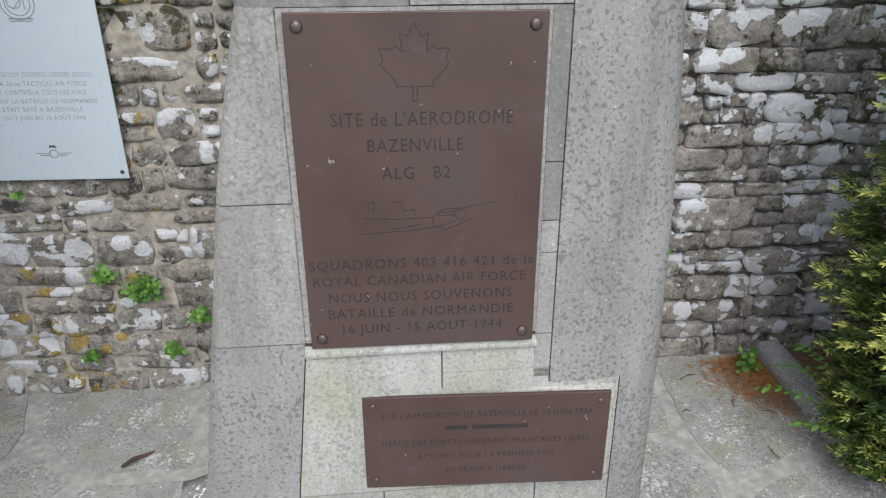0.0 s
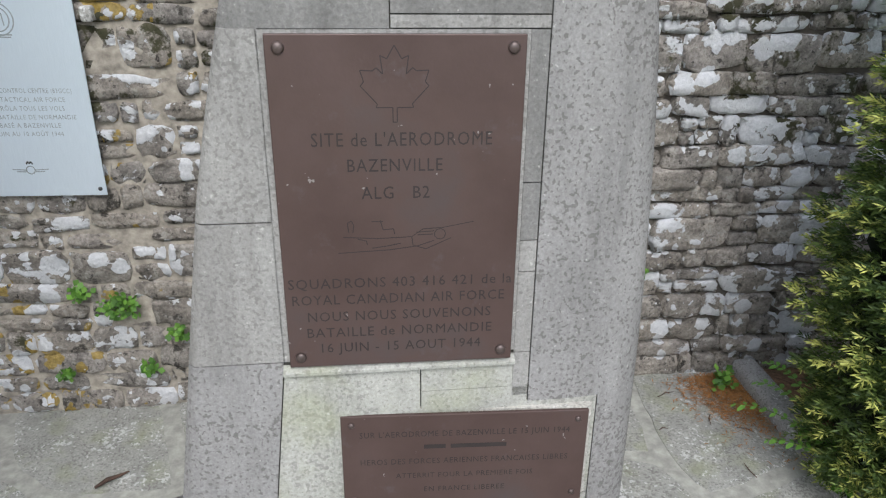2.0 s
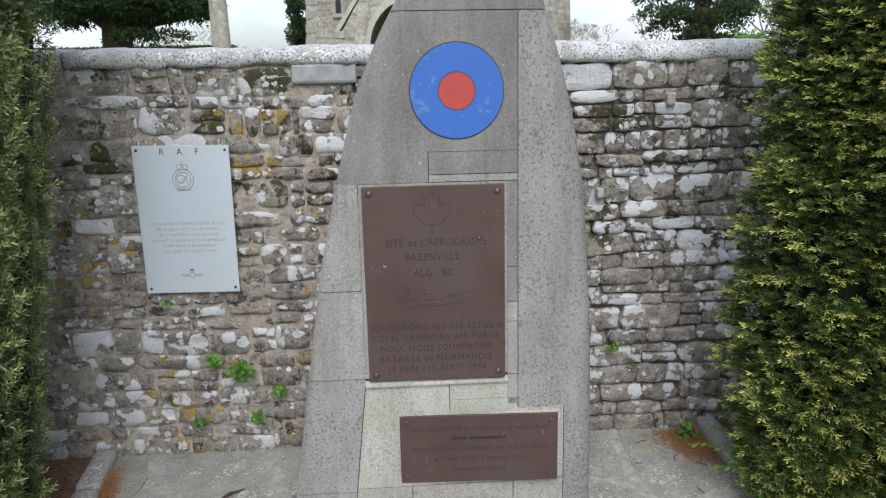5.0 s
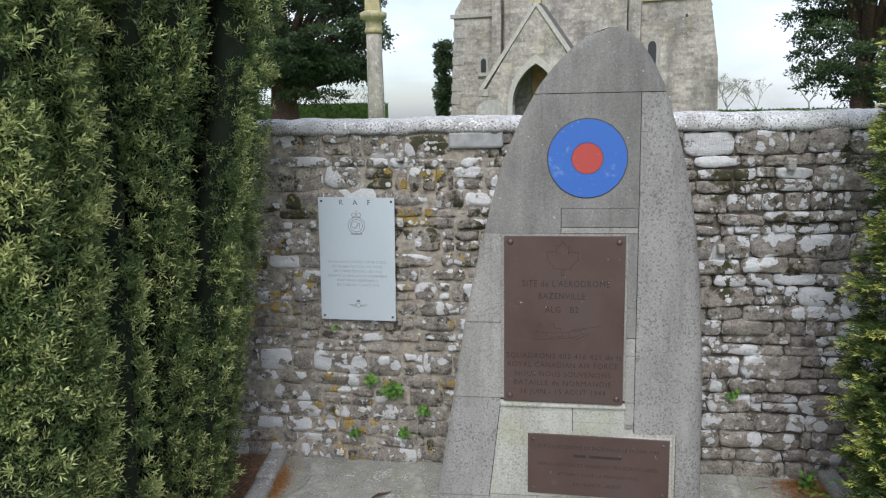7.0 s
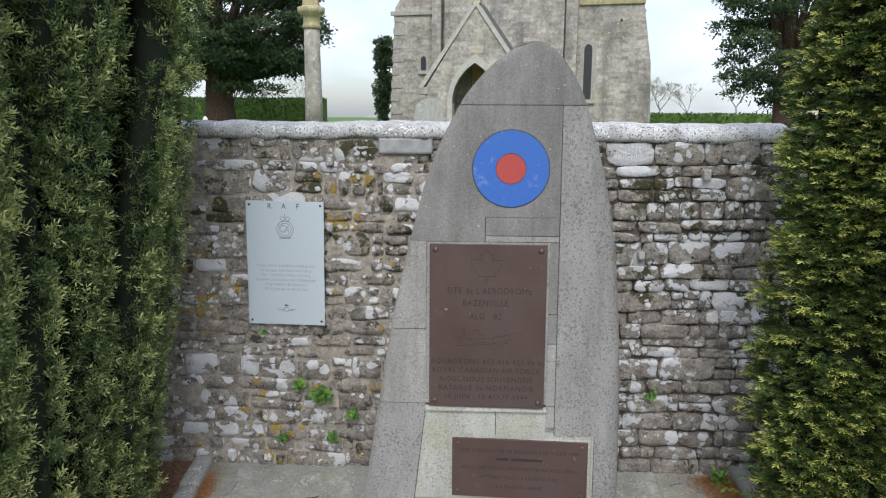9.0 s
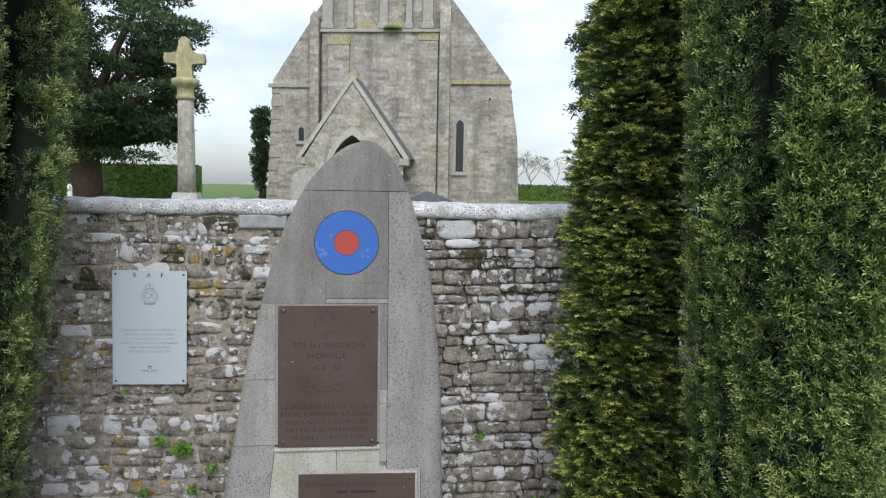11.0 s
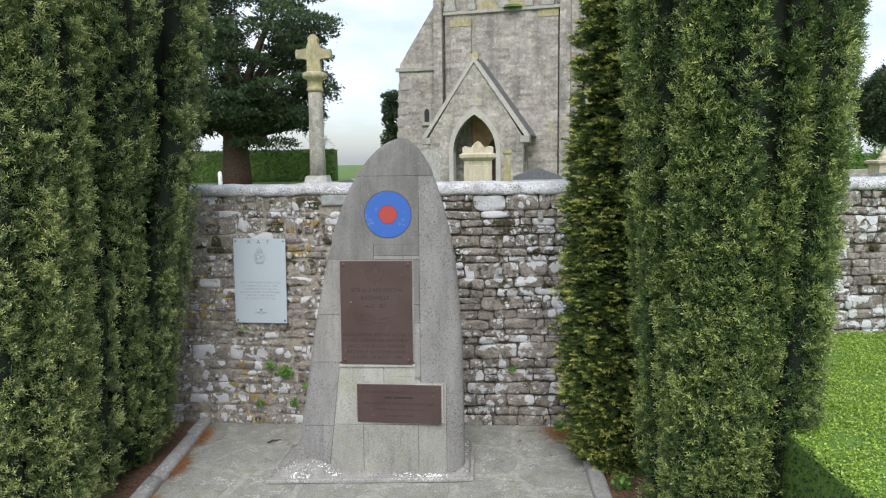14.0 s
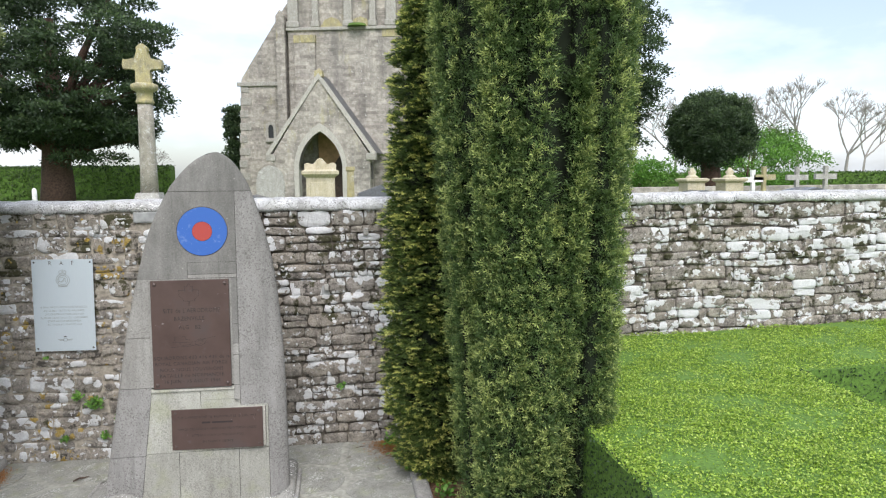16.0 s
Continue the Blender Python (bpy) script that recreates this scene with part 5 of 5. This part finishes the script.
# ---- church ----
def church_west():
    c = thing("church", "old grey stone church with gabled porch and lichened west front", "church", (0, 30.5, 0.95))
    c.matrix_basis = Matrix.Translation((2.0, 30.5, 0.95)) @ Matrix.Rotation(radians(-12), 4, "Z") @ Matrix.Translation((-2.0, 0, 0))
    g = -0.2
    outline = [(-4.05, g), (-3.75, 5.75), (-3.72, 5.95), (-1.45, 9.35), (2.0, 13.5), (5.3, 9.3), (7.75, 6.03), (7.78, 5.85), (8.2, 3.2), (8.35, g)]
    part("west_wall", prism(outline, 0, 0.9), CHURCH, c, "rubble stone gable wall with damp streaks")
    part("nave_wall", block(-3.6, -3.0, 0.9, 22, g, 5.6), CHURCH, c)
    part("nave_wall", block(7.1, 7.7, 0.9, 22, g, 5.6), CHURCH, c)
    roof = prism([(-3.9, 5.6), (2.0, 13.2), (7.9, 5.6), (7.6, 5.6), (2.0, 12.8), (-3.6, 5.6)], 0.95, 22)
    part("nave_roof", roof, SLATE, c, "slate roof")
    # shallow projecting bell stage with tall blind arches
    part("bell_stage", block(-1.2, 4.35, -0.35, 0.05, g, 8.15), CHURCH, c, "flat projecting middle bay")
    part("upper_stage", block(-1.0, 4.15, -0.12, 0.05, 8.2, 14.2), CHURCH, c, "upper bay set back")
    part("string_course", block(-1.3, 4.45, -0.46, 0.05, 8.10, 8.26, 0.03), ASHLAR, c, "mossy string course")
    for x, w in ((-0.95, 0.5), (0.15, 0.3), (1.75, 0.4), (2.95, 0.3), (3.85, 0.5)):
        part("pilaster", block(x - w / 2, x + w / 2, -0.42, 0.0, 8.26, 14.4, 0.04), ASHLAR, c, "dressed stone shaft")
        part("pilaster_base", block(x - w / 2 - 0.06, x + w / 2 + 0.06, -0.48, 0.0, 8.26, 8.55, 0.04), ASHLAR, c)
    for x, w, top in ((-1.55, 0.42, 8.8), (4.70, 0.5, 9.4)):
        part("buttress", prism([(x - w / 2, g), (x + w / 2, g), (x + w / 2, top), (x, top + 0.3), (x - w / 2, top)], -0.55, 0.05), CHURCH, c, "narrow buttress strip")
    part("buttress", block(-0.85, 0.15, -0.62, -0.3, g, 7.5), CHURCH, c, "flat buttress with a lichened weathering")
    part("weathering", prism([(-0.88, 7.5), (0.18, 7.5), (0.18, 7.85), (-0.88, 7.85)], -0.64, -0.34), LICHEN_STONE, c, "yellow lichened sloping cap")
    part("weathering", block(3.4, 4.38, -0.38, -0.33, 7.75, 8.12, 0.01), LICHEN_STONE, c, "lichen under the string course")
    for x in (0.95, 2.35):
        part("arch_hood", prism([(x - 0.55, 8.26), (x + 0.55, 8.26), (x + 0.32, 8.6), (x, 8.72), (x - 0.32, 8.6)], -0.40, -0.1), LICHEN_STONE, c, "mossy sloping sill")
    part("moss_tuft", lathe([(0.5, 8.24), (0.42, 8.36), (0.1, 8.42)], 10, False, None, (2.2, -0.38)), GRASS, c, "grass growing on the ledge")
    # shoulder courses
    part("shoulder_course", block(-3.95, -1.7, -0.1, 0.0, 5.55, 5.75, 0.02), ASHLAR, c, "pale shoulder course")
    part("shoulder_course", block(5.0, 7.85, -0.1, 0.0, 5.75, 5.95, 0.02), LICHEN_STONE, c, "lichened shoulder course")
    # stair slit and lancet
    for x, zb, zt, w in ((-2.32, 3.0, 3.62, 0.26), (5.45, 1.62, 4.02, 0.36)):
        win = thing("window", "narrow pointed window in dressed stone surround", "")
        win.parent = c
        for key in ("label", "category"):
            if key in win:
                del win[key]
        r = w / 2
        arch = [(x - r, zb), (x + r, zb), (x + r, zt - r)] + [(x + r * math.cos(a), zt - r + r * 1.25 * math.sin(a)) for a in (0.5, 1.0, 1.57, 2.1, 2.6)] + [(x - r, zt - r)]
        big_arch = [(x + (px - x) * 2.0, zb - 0.12 if pz == zb else pz + 0.14) for px, pz in arch]
        part("surround", prism(big_arch, -0.035, 0.02), ASHLAR, win, "pale dressed stone surround")
        part("pane", prism(arch, -0.045, 0.0), HOLE, win, "dark narrow opening")
        part("sill", block(x - w, x + w, -0.12, 0.0, zb - 0.2, zb - 0.1, 0.02), ASHLAR, win)
    part("put_log_hole", block(-1.75, -1.62, -0.04, 0.0, 6.0, 6.2), HOLE, c)
    part("put_log_hole", block(6.8, 6.9, -0.03, 0.0, 5.0, 5.12), HOLE, c)
    # quoins
    for i in range(9):
        z = 0.3 + i * 0.62
        xa = -4.05 + 0.30 * z / 5.75
        part("quoin", block(xa - 0.02, xa + (0.55 if i % 2 else 0.38), -0.03, 0.03, z, z + 0.36, 0.015), ASHLAR, c)
    # porch
    p = part("porch", bmesh_arch(), CHURCH, c, "gabled stone porch with a pointed doorway")
    p.location.x = 0.48
    for s in (-1, 1):
        part("porch_wall", block(0.27 + s * 1.95 - 0.2, 0.27 + s * 1.95 + 0.2, -2.15, 0, g, 2.35), CHURCH, p, "side wall of the porch")
        eave, ridge = (0.27 + s * 2.50, 2.05), (0.27, 5.62)
        n = Vector((ridge[1] - eave[1], 0, -(ridge[0] - eave[0]))).normalized() * 0.12 * (1 if s > 0 else -1)
        part("porch_roof", prism([eave, ridge, (ridge[0] + n.x * 0.0, ridge[1] + 0.16), (eave[0] + n.x, eave[1] + n.z)] if s > 0 else [ridge, eave, (eave[0] + n.x, eave[1] + n.z), (ridge[0], ridge[1] + 0.16)], -2.24, -0.3), SLATE, p, "slate porch roof")
        part("gable_coping", prism([(eave[0] - n.x * 0.8, eave[1] - n.z * 0.8), (ridge[0], ridge[1] - 0.12), (ridge[0], ridge[1] + 0.14), (eave[0] + n.x * 0.7, eave[1] + n.z * 0.7)], -2.62, -2.25), DRESSED, p, "pale gable coping")
        part("kneeler", block(0.27 + s * 2.35 - 0.22, 0.27 + s * 2.35 + 0.22, -2.62, -2.1, 1.78, 2.1, 0.03), ASHLAR, p)
    part("gable_finial", lathe([(0.20, 5.6), (0.17, 5.85), (0.03, 5.98)], 4, True, None, (0.27, -2.4)), LICHEN_STONE, p, "lichened finial")
    part("porch_lining", block(-1.45, 2.0, -2.1, -0.4, g, g + 0.05), PORCH_IN, p)
    part("inner_wall", prism([(-1.6, g), (2.15, g), (2.15, 2.3), (0.27, 4.9), (-1.6, 2.3)], -0.42, -0.36), PORCH_IN, p, "ochre plastered inner wall")
    part("church_door", prism([(0.35, g), (1.15, g), (1.15, 1.5), (0.75, 2.1), (0.35, 1.5)], -0.47, -0.40), OAK, p, "dark oak inner door")
    for s in (-1, 1):
        part("side_lancet", block(0.27 + s * 2.16 - 0.01, 0.27 + s * 2.16 + 0.02, -1.3, -0.9, 0.9, 1.7), HOLE, p)
        part("arch_moulding", arch_rib(0.27, 1.02, 1.38, s, 0.22), DRESSED, p, "pale moulded arch")
        part("jamb", block(0.27 + s * 1.13 - 0.12, 0.27 + s * 1.13 + 0.12, -2.66, -2.15, g, 1.38, 0.03), DRESSED, p, "pale dressed jamb")


def arch_points(cx, half, spring, n=10):
    """Right side of a pointed arch from spring to apex."""
    r = half * 1.95
    ox = cx + half - r
    top = math.acos((cx - ox) / r)
    return [(ox + r * math.cos(top * i / n), spring + r * math.sin(top * i / n)) for i in range(n + 1)]


def bmesh_arch():
    """Front of the porch, in two halves round the doorway."""
    cx, half, spring, g = 0.27, 1.02, 1.38, -0.2
    pts = arch_points(cx, half, spring)
    bm = bmesh.new()
    rhs = [(cx + half, g), (cx + 2.25, g), (cx + 2.3, 2.0), (cx, 5.60)] + pts[::-1]
    prism(rhs, -2.55, -2.15, bm)
    prism([(2 * cx - x, z) for x, z in rhs[::-1]], -2.55, -2.15, bm)
    return bm


def arch_rib(cx, half, spring, s, w):
    inner, outer = arch_points(cx, half, spring), arch_points(cx, half + w, spring)
    pts = inner + outer[::-1]
    return prism([(cx + s * (x - cx), z) for x, z in (pts if s > 0 else pts[::-1])], -2.64, -2.16)


church_west()


# ---- churchyard ----
def wayside_cross():
    c = thing("stone_cross", "tall weathered stone cross on a round shaft, yellow with lichen", "cross", (-3.63, 13.5, 0.95))
    part("base", lathe([(0.75, 0), (0.75, 0.18), (0.55, 0.18), (0.55, 0.42), (0.30, 0.45), (0.26, 0.62)], 4, True), TOMB, c, "stepped stone base")
    part("shaft", lathe([(0.215, 0.60), (0.20, 1.2), (0.185, 2.2), (0.18, 2.85)], 20), ROUGH_SHAFT, c, "round blotched stone shaft", True)
    part("collar", lathe([(0.20, 2.78), (0.225, 2.83), (0.20, 2.88), (0.19, 2.9), (0.20, 3.08), (0.31, 3.13), (0.32, 3.25), (0.24, 3.28)], 16), LICHEN_STONE, c, "moulded lichened collar", True)
    bm = prism([(-0.19, 3.26), (0.19, 3.26), (0.15, 3.58), (0.19, 3.62), (0.36, 3.64), (0.44, 3.60), (0.47, 3.70), (0.45, 3.86), (0.36, 3.82), (0.16, 3.86), (0.10, 4.04), (0.14, 4.12), (0.05, 4.22), (-0.05, 4.22), (-0.14, 4.12), (-0.10, 4.04), (-0.16, 3.86), (-0.36, 3.82), (-0.45, 3.86), (-0.47, 3.70), (-0.44, 3.60), (-0.36, 3.64), (-0.19, 3.62), (-0.15, 3.58)], -0.11, 0.11)
    bmesh.ops.bevel(bm, geom=list(bm.edges), offset=0.018, segments=1, affect="EDGES")
    part("cross_head", bm, LICHEN_STONE, c, "golden lichened cross head")


wayside_cross()


def pedestal_tomb(x, y, w, h, label, mat=CREAM, group="", urn=False):
    t = thing("tomb", label, "tomb", (x, y, 0.95), group)
    k = w / 2
    part("base", lathe([(k * 1.2, 0), (k * 1.2, h * 0.10), (k * 1.05, h * 0.13)], 4, True), mat, t)
    part("shaft", lathe([(k * 0.92, h * 0.12), (k * 0.90, h * 0.70)], 4, True), mat, t, "square panelled body")
    part("panel", block(-k * 0.66, k * 0.66, -k * 0.925, -k * 0.86, h * 0.18, h * 0.62, 0.01), mat, t)
    part("cornice", lathe([(k * 0.9, h * 0.69), (k * 1.18, h * 0.75), (k * 1.2, h * 0.80), (k * 0.95, h * 0.83)], 4, True), mat, t, "moulded cornice")
    top = [(-k * 1.0, h * 0.82), (k * 1.0, h * 0.82), (k * 1.02, h * 0.92), (k * 0.8, h * 0.95), (k * 0.45, h * 0.91), (k * 0.2, h * 1.0), (0, h * 1.03), (-k * 0.2, h * 1.0), (-k * 0.45, h * 0.91), (-k * 0.8, h * 0.95), (-k * 1.02, h * 0.92)]
    if urn:
        part("finial", lathe([(k * 0.7, h * 0.82), (k * 0.45, h * 0.9), (k * 0.3, h * 0.92), (k * 0.42, h * 1.0), (k * 0.2, h * 1.06), (k * 0.12, h * 1.12)], 12), mat, t, "carved top", True)
    else:
        bm = prism(top, -k * 0.7, k * 0.7)
        bmesh.ops.bevel(bm, geom=list(bm.edges), offset=0.012, segments=1, affect="EDGES")
        part("carved_top", bm, mat, t, "carved scrolled top")
    return t


pedestal_tomb(0.60, 12, 0.72, 1.36, "cream stone pedestal tomb with a carved scrolled top")
pedestal_tomb(11.02, 14, 0.58, 1.0, "cream stone pedestal tomb with a stepped cap", CREAM, "pedestal tombs in a row", True)
pedestal_tomb(12.18, 14, 0.60, 1.0, "cream stone pedestal tomb with a stepped cap", CREAM, "pedestal tombs in a row", True)
pedestal_tomb(9.0, 15.4, 0.9, 1.05, "cream stone pedestal tomb with a carved scrolled top", CREAM, "pedestal tombs in a row")


def grave_cross(x, y, h, mat, label):
    g = thing("grave_cross", label, "cross", (x, y, 0.95), "grave crosses")
    w = h * 0.30
    part("foot", block(-w * 0.8, w * 0.8, -0.16, 0.16, 0, 0.22, 0.02), mat, g)
    part("cross", prism([(-0.06, 0.2), (0.06, 0.2), (0.05, h * 0.66), (w, h * 0.66), (w, h * 0.80), (0.05, h * 0.80), (0.06, h), (-0.06, h), (-0.05, h * 0.80), (-w, h * 0.80), (-w, h * 0.66), (-0.05, h * 0.66)], -0.05, 0.05), mat, g)


grave_cross(12.9, 14, 1.05, WHITE, "small white grave cross")
grave_cross(13.25, 14, 1.14, LICHEN_STONE, "stone grave cross yellow with lichen")
grave_cross(14.3, 14, 1.12, TOMB, "grey stone grave cross")
grave_cross(15.22, 14, 1.15, TOMB, "grey stone grave cross")
pillar = thing("grave_pillar", "slim stone grave pillar yellow with lichen", "pillar", (1.30, 12.4, 0.95))
part("pillar", lathe([(0.14, 0), (0.14, 0.2), (0.09, 0.24), (0.085, 1.08), (0.11, 1.12), (0.11, 1.2)], 4, True), LICHEN_STONE, pillar)


def ledger(x, y, w, d, h, mat, label):
    g = thing("grave_slab", label, "grave", (x, y, 0.95), "graves with ridged slabs")
    part("plinth", block(-w / 2, w / 2, -d / 2, d / 2, 0, h * 0.6, 0.02), TOMB, g)
    part("slab", prism([(-w * 0.48, h * 0.6), (w * 0.48, h * 0.6), (w * 0.45, h * 0.72), (0, h), (-w * 0.45, h * 0.72)], -d * 0.46, d * 0.46), mat, g, "ridged stone lid")


ledger(-6.6, 9, 2.2, 1.0, 0.62, TOMB, "pale stone grave with a ridged slab")
ledger(-2.0, 10, 1.5, 1.0, 0.60, GRANITE, "dark polished grave with a ridged slab")
ledger(-0.6, 9.0, 1.5, 1.0, 0.62, GRANITE, "blue-grey grave with a ridged slab")
ledger(7.4, 11, 2.0, 1.0, 0.58, TOMB, "pale stone grave with a ridged slab")
ledger(10.4, 12.5, 1.6, 1.0, 0.52, GRANITE, "dark polished grave with a ridged slab")
ledger(13.9, 13, 1.6, 1.0, 0.55, GRANITE, "dark polished grave with a ridged slab")
ledger(2.1, 13.5, 1.3, 0.8, 0.75, GRANITE, "mauve granite grave with a ridged slab")
post = thing("marker_post", "short white painted marker post", "post", (-5.5, 11.5, 0.95))
part("post", lathe([(0.05, 0), (0.05, 0.72), (0.035, 0.76), (0.01, 0.78)], 12), WHITE, post, "", True)
stone_head = thing("headstone", "old round-headed headstone crusted with lichen", "headstone", (-1.3, 20, 0.95))
stone_head.scale = (0.8, 1, 0.78)
part("slab", prism([(-0.55, 0), (0.55, 0), (0.60, 1.0), (0.5, 1.5), (0.25, 1.72), (0, 1.8), (-0.25, 1.72), (-0.5, 1.5), (-0.60, 1.0)], -0.08, 0.08), TOMB, stone_head)
field_wall = thing("field_wall", "low stone wall at the far side of the graves", "wall", (24, 22, 0.95), kind="structure")
part("stonework", block(-12, 14, -0.2, 0.2, 0, 0.46, 0.03), CHURCH, field_wall)

# ---- small plants ----
def tuft(label, x, y, z, r, n, leaf, seed, normal=(0, -1, 0.4), mat=FRESH, name="wall_plant"):
    rng = np.random.default_rng(seed)
    t = thing(name, label, "plant", (x, y, z), "small plants in the wall and beds")
    d = unit(rng.normal(size=(n, 3)))
    pos = d * r * rng.uniform(0.3, 1, (n, 1)) * np.array([1, 0.45, 0.8]) + np.array([0, -0.02, 0])
    leaf_scatter("leaves", rng, pos, np.tile(np.array(normal), (n, 1)), leaf, mat, t, "", 0.45, 0.85)
    bm = bmesh.new()
    for p in pos[::6]:
        tube([(0, 0.04, -r * 0.3), tuple(p * 0.5), tuple(p)], [0.0015, 0.0012, 0.001], 4, bm)
    part("stems", bm, BOX_CORE, t)


for i, (x, z, r, n) in enumerate(((-0.626, 0.405, 0.062, 110), (-0.729, 0.453, 0.036, 44), (-0.467, 0.305, 0.036, 44), (-0.82, 0.17, 0.028, 34), (-0.572, 0.18, 0.034, 40), (0.98, 0.43, 0.022, 24), (-0.9, 0.72, 0.012, 10))):
    tuft("small bright green plant rooted in the wall", x, -0.025, z, r, n, 0.020, 50 + i)
for i, (x, y, r, n) in enumerate(((1.52, -0.42, 0.09, 90), (1.44, -0.62, 0.08, 70), (1.56, -0.95, 0.07, 60), (-1.42, -0.72, 0.08, 60), (-1.38, -0.40, 0.05, 40), (-1.47, -0.95, 0.08, 60), (1.30, -0.10, 0.06, 50))):
    tuft("fresh green seedling leaves at the kerb", x, y, 0.06, r, n, 0.026, 70 + i, (0, -0.3, 1), FRESH, "ground_plant")

litter = thing("needle_litter", "orange dry needles gathered along the kerb", "litter", (0, 0, 0.012), kind="stuff")
lr = np.random.default_rng(77)
cn = 7000
half_n = cn // 2
lx = np.concatenate((np.abs(lr.normal(0, 0.035, half_n)), 1.38 - np.abs(lr.normal(0, 0.085, cn - half_n))))
lyy = np.concatenate((lr.choice((-0.28, -0.75, -1.3), half_n) + lr.normal(0, 0.09, half_n), -0.04 - np.abs(lr.normal(0, 0.13, cn - half_n))))
lx[:half_n] += edge_x(lyy[:half_n]) + 0.02
leaf_scatter("needles", lr, np.stack((lx, lyy, lr.uniform(0.002, 0.012, cn)), 1), np.tile((0, 0, 1.0), (cn, 1)), 0.022, NEEDLE_LITTER, litter, "", 0.15, 0.14)
twig = thing("dead_twig", "dark dead twig lying on the paving", "twig", (-0.635, -0.355, 0.018))
part("stem", tube([(-0.03, -0.02, 0), (0, 0, 0.008), (0.025, 0.018, 0.003), (0.05, 0.03, 0.006)], [0.004, 0.007, 0.005, 0.002], 6), BARK, twig)
for tx, ty, ta, tl in ((1.10, -0.13, 20, 0.07), (1.19, -0.27, 70, 0.05), (1.28, -0.33, -30, 0.05), (1.20, -0.50, 100, 0.06), (1.02, -0.30, 10, 0.03)):
    small_twig = thing("dead_twig", "thin dry twig on the paving", "twig", (tx, ty, 0.018), "twigs on the paving")
    small_twig.rotation_euler = (0, 0, radians(ta))
    part("stem", tube([(-tl / 2, 0, 0), (0, 0.004, 0.003), (tl / 2, -0.003, 0.001)], [0.0016, 0.002, 0.001], 5), BARK, small_twig)


def leafy_sprig(foot, tip, bend, seed):
    """A seedling shoot with paired oval leaves."""
    rnd = random.Random(seed)
    a, b = Vector(foot), Vector(tip)
    g = thing("ground_plant", "arching seedling shoot with paired bright green leaves", "plant", foot, "small plants in the wall and beds")
    mid = (b - a) * 0.5 + Vector((0, 0, bend))
    along = [mid * (2 * t * (1 - t)) * 1.0 + (b - a) * (t * t) for t in [i / 10 for i in range(11)]]
    part("stem", tube([tuple(p) for p in along], [0.0022 - 0.0014 * i / 10 for i in range(11)], 5), BOX_CORE, g)
    for i in range(2, 11):
        d = (along[i] - along[i - 1]).normalized()
        side = d.cross(Vector((0, 0, 1))).normalized()
        for sgn in (-1, 1):
            ln = 0.030 * rnd.uniform(0.7, 1.15) * (0.6 if i > 9 else 1)
            out = (side * sgn + d * 0.55 + Vector((0, 0, rnd.uniform(-0.1, 0.5)))).normalized()
            w = out.cross(Vector((0, 0, 1))).normalized() * ln * 0.24
            p = along[i]
            droop = Vector((0, 0, -0.12 * ln))
            vs = [p, p + out * ln * 0.3 + w, p + out * ln * 0.7 + w * 0.9 + droop, p + out * ln + droop * 2, p + out * ln * 0.7 - w * 0.9 + droop, p + out * ln * 0.3 - w, p + out * ln * 0.5 - Vector((0, 0, ln * 0.06))]
            me = mesh("leaf", vs, [(0, 1, 6), (1, 2, 6), (2, 3, 6), (3, 4, 6), (4, 5, 6), (5, 0, 6)], FRESH_LEAF, True)
            put("leaf", me, g)


for i, (foot, tip, bend) in enumerate((((1.44, -0.52, 0.05), (1.24, -0.305, 0.10), 0.10), ((1.46, -0.48, 0.05), (1.342, -0.24, 0.13), 0.12), ((1.43, -0.60, 0.05), (1.262, -0.46, 0.09), 0.08), ((1.47, -0.62, 0.05), (1.33, -0.50, 0.14), 0.08),
                                       ((1.50, -0.35, 0.05), (1.40, -0.18, 0.16), 0.10), ((-1.40, -0.75, 0.05), (-1.28, -0.86, 0.14), 0.06), ((-1.42, -0.68, 0.05), (-1.30, -0.60, 0.16), 0.08))):
    leafy_sprig(foot, tip, bend, 200 + i)

# ---- stones of the wall that lie nearest ----
for k, m, crusted in near_stones:
    ob = new("stone", (WHITE_MESHES if crusted else STONE_MESHES)[k])
    ob.parent = wall
    ob.matrix_basis = m
